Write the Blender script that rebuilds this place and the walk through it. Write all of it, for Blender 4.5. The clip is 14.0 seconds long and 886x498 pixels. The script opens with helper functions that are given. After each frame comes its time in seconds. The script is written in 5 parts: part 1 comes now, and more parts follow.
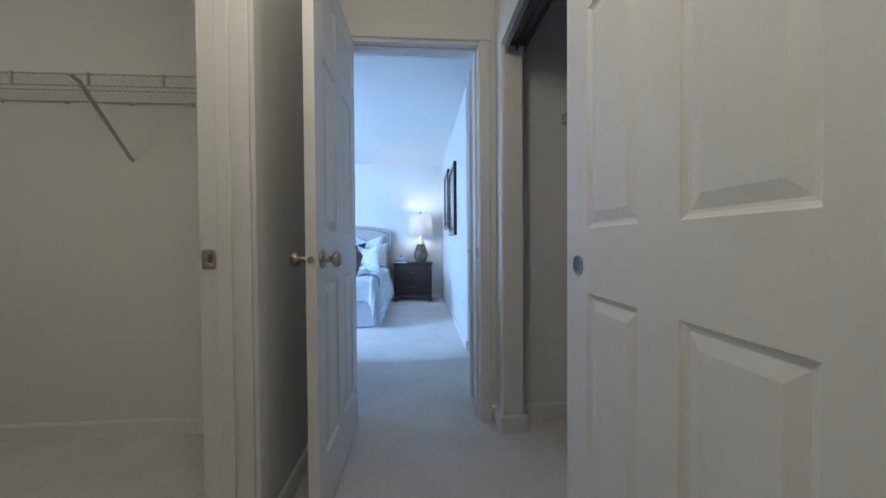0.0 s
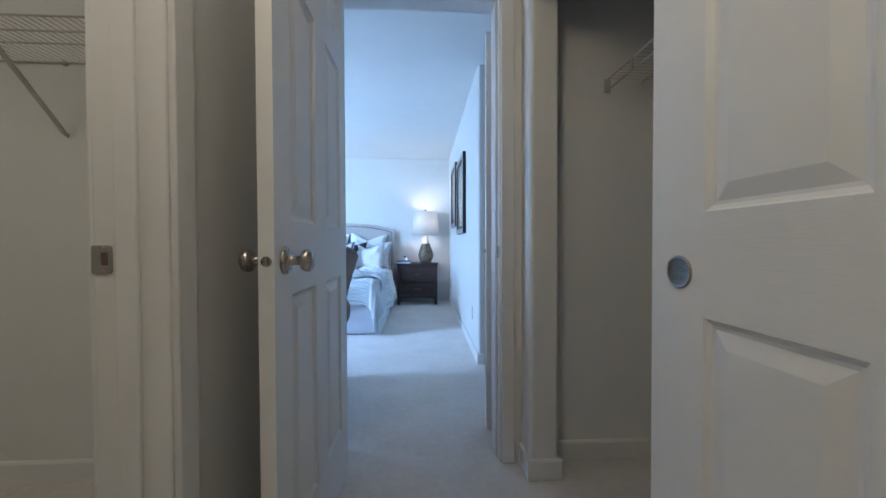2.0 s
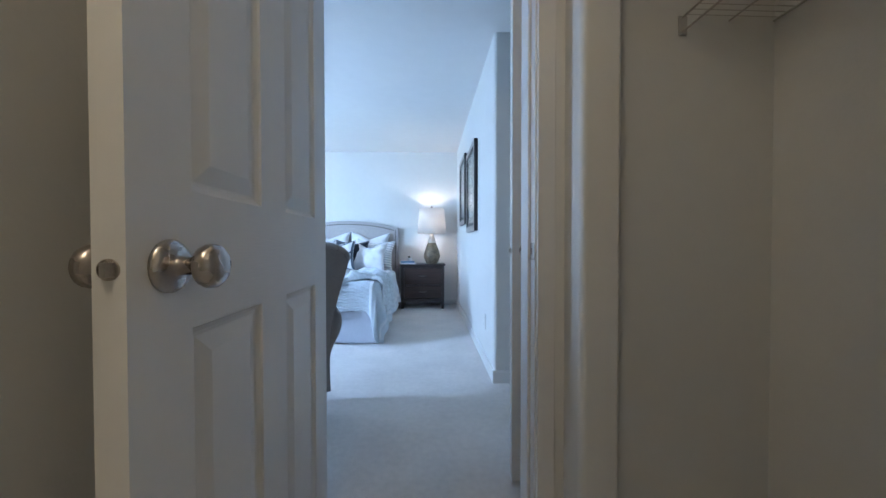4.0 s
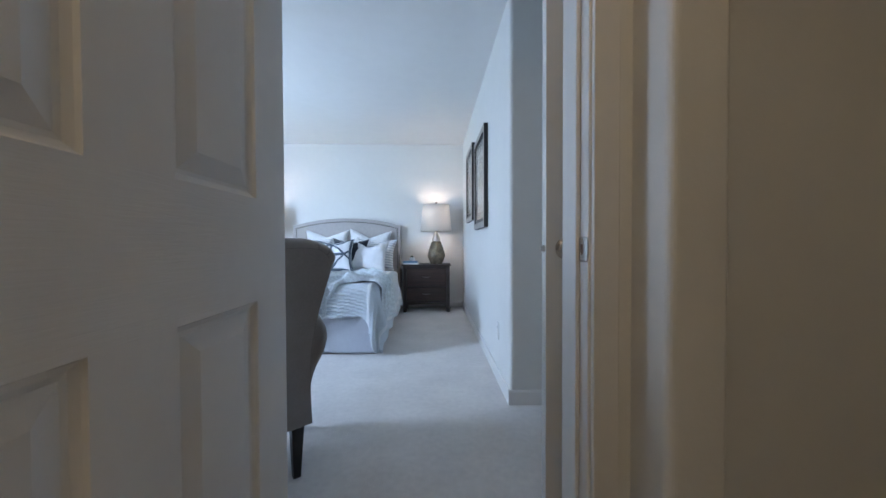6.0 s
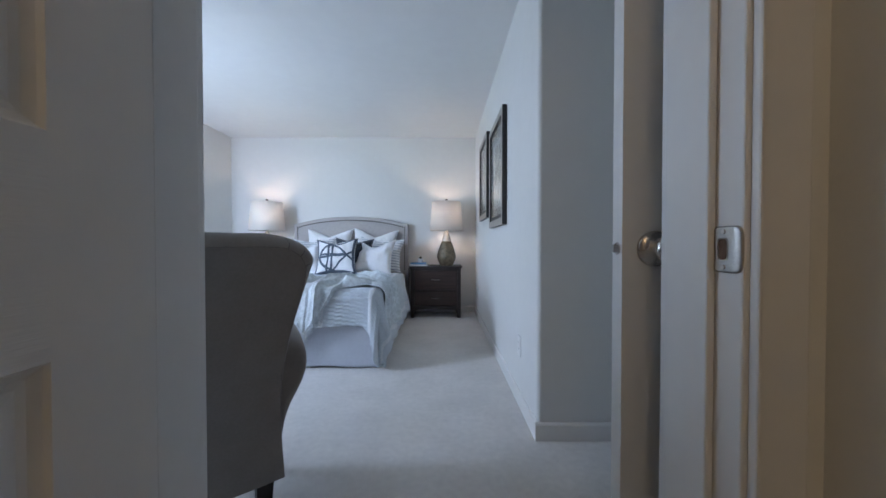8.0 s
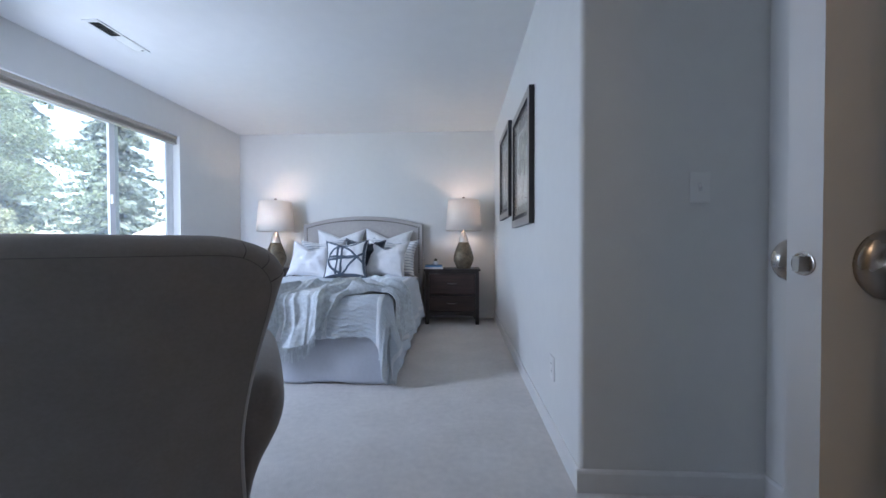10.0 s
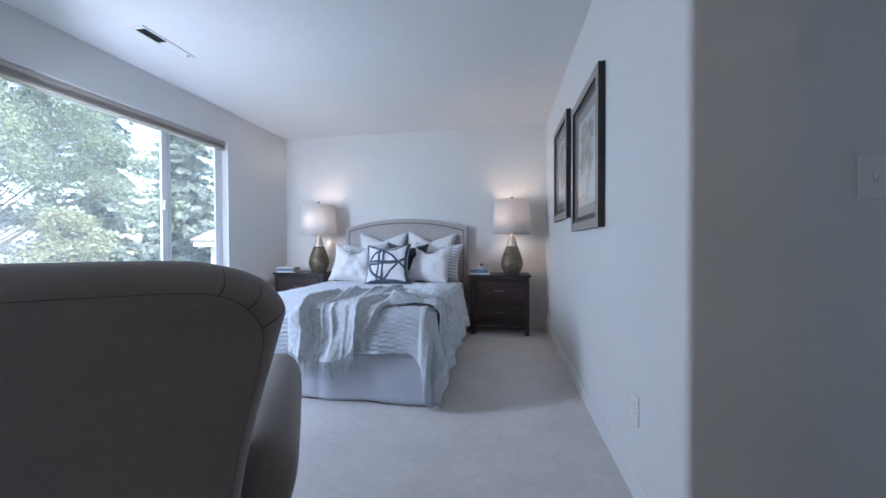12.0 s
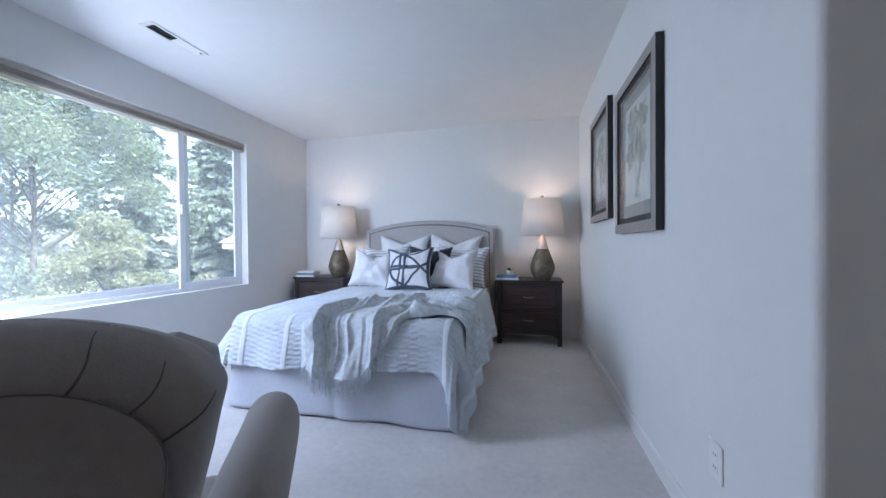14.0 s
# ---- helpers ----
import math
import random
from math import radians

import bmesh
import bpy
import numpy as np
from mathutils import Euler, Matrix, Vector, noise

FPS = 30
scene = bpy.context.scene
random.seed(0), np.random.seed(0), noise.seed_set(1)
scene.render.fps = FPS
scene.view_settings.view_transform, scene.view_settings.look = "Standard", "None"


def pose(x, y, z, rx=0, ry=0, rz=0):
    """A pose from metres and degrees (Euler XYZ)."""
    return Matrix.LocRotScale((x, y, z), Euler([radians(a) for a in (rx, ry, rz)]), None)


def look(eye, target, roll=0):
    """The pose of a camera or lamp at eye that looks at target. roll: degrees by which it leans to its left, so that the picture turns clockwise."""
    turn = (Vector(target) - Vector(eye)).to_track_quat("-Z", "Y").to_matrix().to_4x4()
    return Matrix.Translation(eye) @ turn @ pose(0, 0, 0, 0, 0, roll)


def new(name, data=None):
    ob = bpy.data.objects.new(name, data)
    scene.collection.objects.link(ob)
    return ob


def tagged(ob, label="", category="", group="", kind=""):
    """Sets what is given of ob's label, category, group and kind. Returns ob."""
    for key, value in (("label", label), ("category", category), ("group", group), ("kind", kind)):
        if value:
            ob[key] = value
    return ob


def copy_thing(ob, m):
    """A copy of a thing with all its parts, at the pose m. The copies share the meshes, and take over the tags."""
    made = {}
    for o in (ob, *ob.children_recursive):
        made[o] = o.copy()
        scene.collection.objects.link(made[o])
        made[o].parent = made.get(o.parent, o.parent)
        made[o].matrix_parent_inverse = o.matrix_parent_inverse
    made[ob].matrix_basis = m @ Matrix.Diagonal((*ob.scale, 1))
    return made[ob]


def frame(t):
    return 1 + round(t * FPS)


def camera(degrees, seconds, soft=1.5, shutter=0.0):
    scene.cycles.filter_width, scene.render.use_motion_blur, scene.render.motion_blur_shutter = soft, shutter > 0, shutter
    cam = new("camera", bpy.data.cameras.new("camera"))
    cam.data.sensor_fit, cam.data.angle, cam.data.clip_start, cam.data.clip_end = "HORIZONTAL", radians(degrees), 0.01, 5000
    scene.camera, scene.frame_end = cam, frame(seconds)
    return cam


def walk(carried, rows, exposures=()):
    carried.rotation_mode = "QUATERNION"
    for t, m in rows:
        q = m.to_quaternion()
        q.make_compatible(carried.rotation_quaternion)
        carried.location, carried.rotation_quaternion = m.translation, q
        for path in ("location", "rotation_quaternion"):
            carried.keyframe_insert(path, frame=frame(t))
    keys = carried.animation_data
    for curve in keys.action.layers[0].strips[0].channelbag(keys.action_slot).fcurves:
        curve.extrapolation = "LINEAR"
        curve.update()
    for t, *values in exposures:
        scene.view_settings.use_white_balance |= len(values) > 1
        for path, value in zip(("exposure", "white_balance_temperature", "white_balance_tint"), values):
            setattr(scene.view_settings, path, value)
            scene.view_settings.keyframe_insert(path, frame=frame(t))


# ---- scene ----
cam = camera(104.6, 14.0)
PATH = [
    (0, (0.172, 0.045, 0.985), (0.313, 2.04, 0.95), -0.4),
    (0.5, (0.172, 0.131, 0.981), (0.308, 2.126, 0.946), -0.3),
    (1, (0.172, 0.227, 0.977), (0.3, 2.222, 0.942), -0.3),
    (1.5, (0.169, 0.324, 0.974), (0.289, 2.32, 0.94), -0.2),
    (2, (0.164, 0.418, 0.971), (0.28, 2.414, 0.938), -0.2),
    (2.5, (0.156, 0.519, 0.966), (0.269, 2.515, 0.936), -0.4),
    (3, (0.154, 0.62, 0.964), (0.259, 2.617, 0.933), -0.2),
    (5.5, (0.162, 1.076, 0.951), (0.227, 3.074, 0.917), -0.3),
    (6, (0.155, 1.159, 0.949), (0.216, 3.158, 0.913), -0.2),
    (6.5, (0.151, 1.252, 0.945), (0.2, 3.251, 0.913), -0.1),
    (7, (0.149, 1.341, 0.944), (0.184, 3.341, 0.91), -0.1),
    (7.5, (0.151, 1.429, 0.944), (0.173, 3.429, 0.91), -0.1),
    (8, (0.151, 1.512, 0.94), (0.156, 3.512, 0.909), -0.0),
    (10.5, (0.134, 1.877, 0.958), (-0.001, 3.873, 0.929), -0.2),
    (11, (0.12, 1.942, 0.966), (-0.076, 3.932, 0.938), -0.2),
    (11.5, (0.106, 2.005, 0.976), (-0.16, 3.987, 0.949), -0.1),
    (12, (0.085, 2.066, 0.989), (-0.248, 4.038, 0.963), -0.2),
    (12.5, (0.069, 2.122, 1.001), (-0.316, 4.085, 0.974), -0.3),
    (13, (0.056, 2.177, 1.01), (-0.366, 4.132, 0.984), -0.3),
    (13.5, (0.044, 2.232, 1.017), (-0.403, 4.181, 0.99), -0.4),
    (14, (0.028, 2.286, 1.022), (-0.435, 4.232, 0.997), -0.5),
]
walk(cam, [(t, look(eye, target, roll)) for t, eye, target, roll in PATH],
     [(0, 3.66, 4640, 8), (3, 3.64, 4900, 8), (5.5, 3.42, 5500, 10), (6.5, 3.2, 5850, 12), (8, 2.98, 6000, 14), (10.5, 2.9, 6050, 18), (14, 2.88, 6000, 19)])

# ---- light and exposure ----
world = bpy.data.worlds.new("sky")
scene.world = world
world.use_nodes = True
_nt = world.node_tree
_sky = _nt.nodes.new("ShaderNodeTexSky")
_sky.sky_type = 'NISHITA'
_sky.sun_disc = False
_sky.sun_elevation = radians(48)
_sky.sun_rotation = radians(105)
_sky.air_density, _sky.dust_density, _sky.ozone_density = 1.0, 3.0, 1.0
_nt.links.new(_sky.outputs[0], _nt.nodes["Background"].inputs[0])
_nt.nodes["Background"].inputs[1].default_value = 0.15

_sun = bpy.data.lights.new("sun", 'SUN')
_sun.energy, _sun.angle, _sun.color = 5.0, radians(12), (1.0, 0.95, 0.88)
_sd = Vector((math.sin(radians(105)) * math.cos(radians(48)), math.cos(radians(105)) * math.cos(radians(48)), math.sin(radians(48))))
new("sun", _sun).matrix_world = look(_sd * 30, (0, 0, 0))


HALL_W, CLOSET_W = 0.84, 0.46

# area lamp added in the bedroom window's unseen end, standing in for sky light
_wl = bpy.data.lights.new("window_fill_lamp", 'AREA')
_wl.shape, _wl.size, _wl.size_y, _wl.energy, _wl.color = 'RECTANGLE', 0.42, 1.26, 7.0, (0.68, 0.805, 1.0)
new("window_fill_lamp", _wl).matrix_world = look((-2.755, 3.26, 1.31), (-1.1, 5.0, 0.2))


def lamp_point(name, at, watts, color, radius):
    d = bpy.data.lights.new(name, 'POINT')
    d.energy, d.color, d.shadow_soft_size = watts, color, radius
    o = new(name, d)
    o.location = at
    return o


# ---- materials ----
def mat(name, color, rough=0.6, metal=0.0, vary=0.06, scale=6.0, stretch=(1, 1, 1), bump=0.0, bscale=120.0, bstretch=None,
        color2=None, sheen=0.0, transmission=0.0, spec=0.5, island=0.0, dist=0.002, rand=0.0):
    m = bpy.data.materials.new(name)
    m.use_nodes = True
    nt = m.node_tree
    b = nt.nodes["Principled BSDF"]
    b.inputs["Roughness"].default_value = rough
    b.inputs["Metallic"].default_value = metal
    b.inputs["Specular IOR Level"].default_value = spec
    b.inputs["Sheen Weight"].default_value = sheen
    b.inputs["Transmission Weight"].default_value = transmission
    tc = nt.nodes.new("ShaderNodeTexCoord")

    def noise_at(sc, st, detail):
        mp = nt.nodes.new("ShaderNodeMapping")
        mp.inputs["Scale"].default_value = st
        nt.links.new(tc.outputs["Object"], mp.inputs["Vector"])
        n = nt.nodes.new("ShaderNodeTexNoise")
        n.inputs["Scale"].default_value = sc
        n.inputs["Detail"].default_value = detail
        nt.links.new(mp.outputs[0], n.inputs["Vector"])
        return n
    n1 = noise_at(scale, stretch, 3)
    n2 = noise_at(scale * 9, stretch, 4)
    mixn = nt.nodes.new("ShaderNodeMath")
    mixn.operation = 'MULTIPLY_ADD'
    nt.links.new(n2.outputs["Fac"], mixn.inputs[0])
    mixn.inputs[1].default_value = 0.45
    sub = nt.nodes.new("ShaderNodeMath")
    sub.operation = 'MULTIPLY'
    nt.links.new(n1.outputs["Fac"], sub.inputs[0])
    sub.inputs[1].default_value = 0.55
    nt.links.new(sub.outputs[0], mixn.inputs[2])
    ramp = nt.nodes.new("ShaderNodeValToRGB")
    c2 = color2 or tuple(c * (1 - 2.2 * vary) for c in color)
    c1 = color if color2 else tuple(min(1.0, c * (1 + 1.2 * vary)) for c in color)
    ramp.color_ramp.elements[0].position, ramp.color_ramp.elements[1].position = 0.34, 0.66
    ramp.color_ramp.elements[0].color = (*c2, 1)
    ramp.color_ramp.elements[1].color = (*c1, 1)
    nt.links.new(mixn.outputs[0], ramp.inputs[0])
    out = ramp.outputs[0]
    if island or rand:
        src = nt.nodes.new("ShaderNodeNewGeometry").outputs["Random Per Island"] if island else nt.nodes.new("ShaderNodeObjectInfo").outputs["Random"]
        k = island or rand
        mr = nt.nodes.new("ShaderNodeMapRange")
        mr.inputs["To Min"].default_value, mr.inputs["To Max"].default_value = 1 - k, 1 + k
        nt.links.new(src, mr.inputs["Value"])
        mx = nt.nodes.new("ShaderNodeVectorMath")
        mx.operation = 'SCALE'
        nt.links.new(out, mx.inputs[0])
        nt.links.new(mr.outputs[0], mx.inputs["Scale"])
        out = mx.outputs[0]
    nt.links.new(out, b.inputs["Base Color"])
    rr = nt.nodes.new("ShaderNodeMapRange")
    rr.inputs["To Min"].default_value, rr.inputs["To Max"].default_value = max(0.02, rough - 0.07), min(1, rough + 0.07)
    nt.links.new(n1.outputs["Fac"], rr.inputs["Value"])
    nt.links.new(rr.outputs[0], b.inputs["Roughness"])
    if bump:
        nb = noise_at(bscale, bstretch or stretch, 3)
        bp = nt.nodes.new("ShaderNodeBump")
        bp.inputs["Strength"].default_value = bump
        bp.inputs["Distance"].default_value = dist
        nt.links.new(nb.outputs["Fac"], bp.inputs["Height"])
        nt.links.new(bp.outputs[0], b.inputs["Normal"])
    return m


def glow(name, color, strength):
    m = bpy.data.materials.new(name)
    m.use_nodes = True
    b = m.node_tree.nodes["Principled BSDF"]
    b.inputs["Base Color"].default_value = (*color, 1)
    b.inputs["Emission Color"].default_value = (*color, 1)
    b.inputs["Emission Strength"].default_value = strength
    return m


def shade_cloth(name, color):
    m = bpy.data.materials.new(name)
    m.use_nodes = True
    nt = m.node_tree
    b = nt.nodes["Principled BSDF"]
    b.inputs["Base Color"].default_value = (*color, 1)
    b.inputs["Roughness"].default_value = 0.9
    tr = nt.nodes.new("ShaderNodeBsdfTranslucent")
    tr.inputs[0].default_value = (*color, 1)
    mx = nt.nodes.new("ShaderNodeMixShader")
    mx.inputs[0].default_value = 0.24
    nt.links.new(b.outputs[0], mx.inputs[1])
    nt.links.new(tr.outputs[0], mx.inputs[2])
    nt.links.new(mx.outputs[0], nt.nodes["Material Output"].inputs[0])
    tc = nt.nodes.new("ShaderNodeTexCoord")
    nz = nt.nodes.new("ShaderNodeTexNoise")
    nz.inputs["Scale"].default_value = 300
    nt.links.new(tc.outputs["Object"], nz.inputs["Vector"])
    bp = nt.nodes.new("ShaderNodeBump")
    bp.inputs["Strength"].default_value, bp.inputs["Distance"].default_value = 0.3, 0.001
    nt.links.new(nz.outputs[0], bp.inputs["Height"])
    nt.links.new(bp.outputs[0], b.inputs["Normal"])
    return m


def clear_glass(name, veil=0.0):
    m = bpy.data.materials.new(name)
    m.use_nodes = True
    nt = m.node_tree
    tr = nt.nodes.new("ShaderNodeBsdfTransparent")
    tr.inputs[0].default_value = (0.94, 0.97, 0.96, 1)
    gl = nt.nodes.new("ShaderNodeBsdfGlossy")
    gl.inputs["Roughness"].default_value = 0.01
    mx = nt.nodes.new("ShaderNodeMixShader")
    lw = nt.nodes.new("ShaderNodeLayerWeight")
    pw = nt.nodes.new("ShaderNodeMath")
    pw.operation = 'POWER'
    nt.links.new(lw.outputs["Facing"], pw.inputs[0])
    pw.inputs[1].default_value = 5.0
    ma = nt.nodes.new("ShaderNodeMath")
    ma.operation = 'MULTIPLY_ADD'
    nt.links.new(pw.outputs[0], ma.inputs[0])
    ma.inputs[1].default_value, ma.inputs[2].default_value = 0.8, 0.03
    nt.links.new(ma.outputs[0], mx.inputs[0])
    nt.links.new(tr.outputs[0], mx.inputs[1])
    nt.links.new(gl.outputs[0], mx.inputs[2])
    # translucent share put into the glass to imitate veiling glare over the view
    if veil:
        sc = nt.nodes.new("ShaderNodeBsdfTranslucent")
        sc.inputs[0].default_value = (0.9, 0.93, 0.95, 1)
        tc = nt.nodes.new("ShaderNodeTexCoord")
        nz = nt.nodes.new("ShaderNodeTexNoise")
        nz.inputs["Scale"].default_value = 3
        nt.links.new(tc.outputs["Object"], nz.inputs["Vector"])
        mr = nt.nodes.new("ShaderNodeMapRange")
        mr.inputs["To Min"].default_value, mr.inputs["To Max"].default_value = veil * 0.8, veil * 1.2
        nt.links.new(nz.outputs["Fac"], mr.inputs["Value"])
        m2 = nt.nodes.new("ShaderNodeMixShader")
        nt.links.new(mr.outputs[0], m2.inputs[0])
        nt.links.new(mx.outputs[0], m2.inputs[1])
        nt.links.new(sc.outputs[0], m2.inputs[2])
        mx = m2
    nt.links.new(mx.outputs[0], nt.nodes["Material Output"].inputs[0])
    return m


def striped(name, ca, cb, period, axis, width=0.5, rough=0.85, bump=0.25):
    """Woven cloth with stripes along one object axis."""
    m = mat(name, ca, rough, vary=0.03, scale=10, bump=bump, bscale=350, dist=0.001, sheen=0.2)
    nt = m.node_tree
    b = nt.nodes["Principled BSDF"]
    base = b.inputs["Base Color"].links[0].from_socket
    tc = nt.nodes.new("ShaderNodeTexCoord")
    sp = nt.nodes.new("ShaderNodeSeparateXYZ")
    nt.links.new(tc.outputs["Object"], sp.inputs[0])
    d = nt.nodes.new("ShaderNodeMath")
    d.operation = 'DIVIDE'
    nt.links.new(sp.outputs[axis], d.inputs[0])
    d.inputs[1].default_value = period
    f = nt.nodes.new("ShaderNodeMath")
    f.operation = 'FRACT'
    nt.links.new(d.outputs[0], f.inputs[0])
    g = nt.nodes.new("ShaderNodeMath")
    g.operation = 'LESS_THAN'
    nt.links.new(f.outputs[0], g.inputs[0])
    g.inputs[1].default_value = width
    mx = nt.nodes.new("ShaderNodeMix")
    mx.data_type = 'RGBA'
    nt.links.new(g.outputs[0], mx.inputs["Factor"])
    nt.links.new(base, mx.inputs["A"])
    mx.inputs["B"].default_value = (*cb, 1)
    nt.links.new(mx.outputs["Result"], b.inputs["Base Color"])
    return m


WALL = mat("wall_paint", (0.72, 0.72, 0.70), 0.75, vary=0.012, scale=1.5, bump=0.26, bscale=95, dist=0.002)
CEIL = mat("ceiling_paint", (0.78, 0.78, 0.77), 0.85, vary=0.012, scale=1.2, bump=0.18, bscale=110, dist=0.002)
TRIM = mat("trim_paint", (0.74, 0.735, 0.72), 0.42, vary=0.015, scale=3, bump=0.05, bscale=60)
DOOR_V = mat("door_paint_upright", (0.74, 0.74, 0.73), 0.45, vary=0.012, scale=3, bump=0.07, bscale=60, bstretch=(8, 8, 0.5), dist=0.0012)
DOOR_H = mat("door_paint_level", (0.74, 0.74, 0.73), 0.45, vary=0.012, scale=3, bump=0.3, bscale=40, bstretch=(0.6, 0.6, 9), dist=0.0014)
CARPET = mat("carpet", (0.70, 0.672, 0.64), 0.97, vary=0.06, scale=3.5, bump=0.9, bscale=260, dist=0.006, sheen=0.3, spec=0.1)
NICKEL = mat("satin_nickel", (0.50, 0.46, 0.42), 0.28, 1.0, vary=0.05, scale=30)
SATIN = mat("satin_silver", (0.55, 0.53, 0.50), 0.5, 0.9, vary=0.05, scale=30)
STEEL = mat("strike_steel", (0.42, 0.40, 0.375), 0.38, 0.95, vary=0.06, scale=40)
METAL_AND_SLAT_SHADE = mat("track_metal_and_slat_shade", (0.18, 0.18, 0.19), 0.35, 1.0, vary=0.1, scale=20)
WIRE = mat("vinyl_wire", (0.46, 0.45, 0.43), 0.4, vary=0.02, scale=20)
BAREWOOD = mat("bare_wood", (0.16, 0.10, 0.065), 0.9, vary=0.2, scale=30, stretch=(1, 1, 0.3))
# near-black that stands for the shade inside holes
HOLE_SHADE = mat("hole_shade_black", (0.012, 0.011, 0.01), 0.9)
ESPRESSO = mat("espresso_wood", (0.030, 0.023, 0.022), 0.36, vary=0.2, scale=4, stretch=(1, 6, 6), bump=0.12, bscale=50, bstretch=(1, 10, 10), dist=0.001)
WALNUT = mat("walnut_front", (0.048, 0.028, 0.023), 0.38, vary=0.35, scale=5, stretch=(0.5, 5, 7), bump=0.12, bscale=50, bstretch=(0.6, 8, 12), dist=0.001)
DISH = mat("pull_dish", (0.30, 0.275, 0.25), 0.42, 1.0, vary=0.18, scale=40, stretch=(1, 1, 5))
PEWTER = mat("pewter_pull", (0.28, 0.26, 0.25), 0.35, 0.9, vary=0.08, scale=30)
LINEN = mat("headboard_linen", (0.44, 0.415, 0.40), 0.92, vary=0.05, scale=30, bump=0.35, bscale=420, dist=0.001, sheen=0.3)
BRONZE = mat("bronze_finial", (0.16, 0.12, 0.09), 0.35, 0.9, vary=0.1, scale=40)
NAIL = mat("nailhead", (0.075, 0.065, 0.06), 0.3, 0.9, vary=0.1, scale=60)
CHAIR = mat("chair_twill", (0.26, 0.23, 0.21), 0.9, vary=0.05, scale=14, bump=0.35, bscale=520, dist=0.0012, sheen=0.35)
# dark seam colour, also used for the shade in the pleats' creases
CHAIRDARK = mat("seam_and_crease_shade", (0.12, 0.105, 0.097), 0.95, vary=0.1, scale=40)
CHAIRLEG = mat("black_leg", (0.014, 0.013, 0.013), 0.35, vary=0.15, scale=20)
SKIRT = mat("bed_skirt_cotton", (0.50, 0.525, 0.575), 0.9, vary=0.03, scale=5, bump=0.2, bscale=380, dist=0.001, sheen=0.2)
MATTRESS = mat("mattress_ticking", (0.70, 0.71, 0.74), 0.9, vary=0.03, scale=8, bump=0.2, bscale=300, dist=0.001)
QUILT = mat("seersucker", (0.57, 0.62, 0.66), 0.93, vary=0.05, scale=9, bump=0.5, bscale=210, dist=0.0015, sheen=0.3)
QUILTBAND = mat("quilt_white_band", (0.70, 0.725, 0.745), 0.93, vary=0.03, scale=9, bump=0.3, bscale=300, dist=0.001, sheen=0.2)
THROW = mat("throw_knit", (0.64, 0.69, 0.715), 0.98, vary=0.14, scale=34, bump=1.0, bscale=210, dist=0.004, sheen=0.5)
PILLOW = mat("pillow_white", (0.79, 0.79, 0.80), 0.93, vary=0.03, scale=14, bump=0.5, bscale=140, dist=0.0015, sheen=0.3)
PILLOWTEX = mat("pillow_matelasse", (0.77, 0.78, 0.79), 0.93, vary=0.04, scale=30, bump=0.9, bscale=70, dist=0.003, sheen=0.3)
NAVY = mat("navy_cloth", (0.022, 0.030, 0.045), 0.92, vary=0.12, scale=20, bump=0.4, bscale=350, dist=0.001, sheen=0.4)
STRAP = mat("slate_strap", (0.075, 0.10, 0.135), 0.9, vary=0.1, scale=30, bump=0.4, bscale=350, dist=0.001, sheen=0.3)
SHAM = striped("sham_stripe", (0.75, 0.76, 0.77), (0.33, 0.37, 0.43), 0.034, 2, 0.28)
SHADE = shade_cloth("shade_linen", (0.84, 0.80, 0.75))
LAMPBODY = mat("lamp_hammered", (0.19, 0.155, 0.105), 0.45, 0.55, vary=0.25, scale=20, bump=0.8, bscale=70, dist=0.006)
FRAMEFACE = mat("frame_pewter", (0.36, 0.33, 0.305), 0.42, 0.3, vary=0.08, scale=20, bump=0.1, bscale=80)
FRAMEBLACK = mat("frame_black", (0.010, 0.010, 0.011), 0.4, vary=0.1, scale=20)
MATBOARD = mat("mat_board", (0.30, 0.285, 0.28), 0.85, vary=0.02, scale=20)
PRINT = mat("print_wash", (0.80, 0.78, 0.76), 0.8, scale=7, color2=(0.62, 0.61, 0.61))
PETAL = mat("print_petal", (0.60, 0.54, 0.44), 0.8, scale=16, color2=(0.17, 0.16, 0.16), island=0.4)
GLASS = clear_glass("picture_glass")
# window glass with the hazy glare built into the material
VEILED = clear_glass("veiled_window_glass", 0.11)
VINYL = mat("window_vinyl", (0.80, 0.81, 0.82), 0.4, vary=0.01, scale=5)
BLIND = mat("cell_blind", (0.47, 0.43, 0.37), 0.85, vary=0.04, scale=10, bump=0.2, bscale=200)
PLASTIC = mat("white_plastic", (0.76, 0.76, 0.74), 0.35, vary=0.01, scale=20)
BOOKBLUE = mat("book_blue", (0.10, 0.22, 0.36), 0.5, vary=0.06, scale=30)
BOOKTEAL = mat("book_teal", (0.09, 0.20, 0.25), 0.5, vary=0.06, scale=30)
PAPER = mat("paper_edges", (0.66, 0.66, 0.66), 0.85, vary=0.05, scale=8, stretch=(1, 1, 40))
POT = mat("pot_ceramic", (0.60, 0.64, 0.67), 0.35, vary=0.03, scale=20)
SUCCULENT = mat("succulent", (0.055, 0.085, 0.05), 0.6, vary=0.2, scale=60, island=0.25)


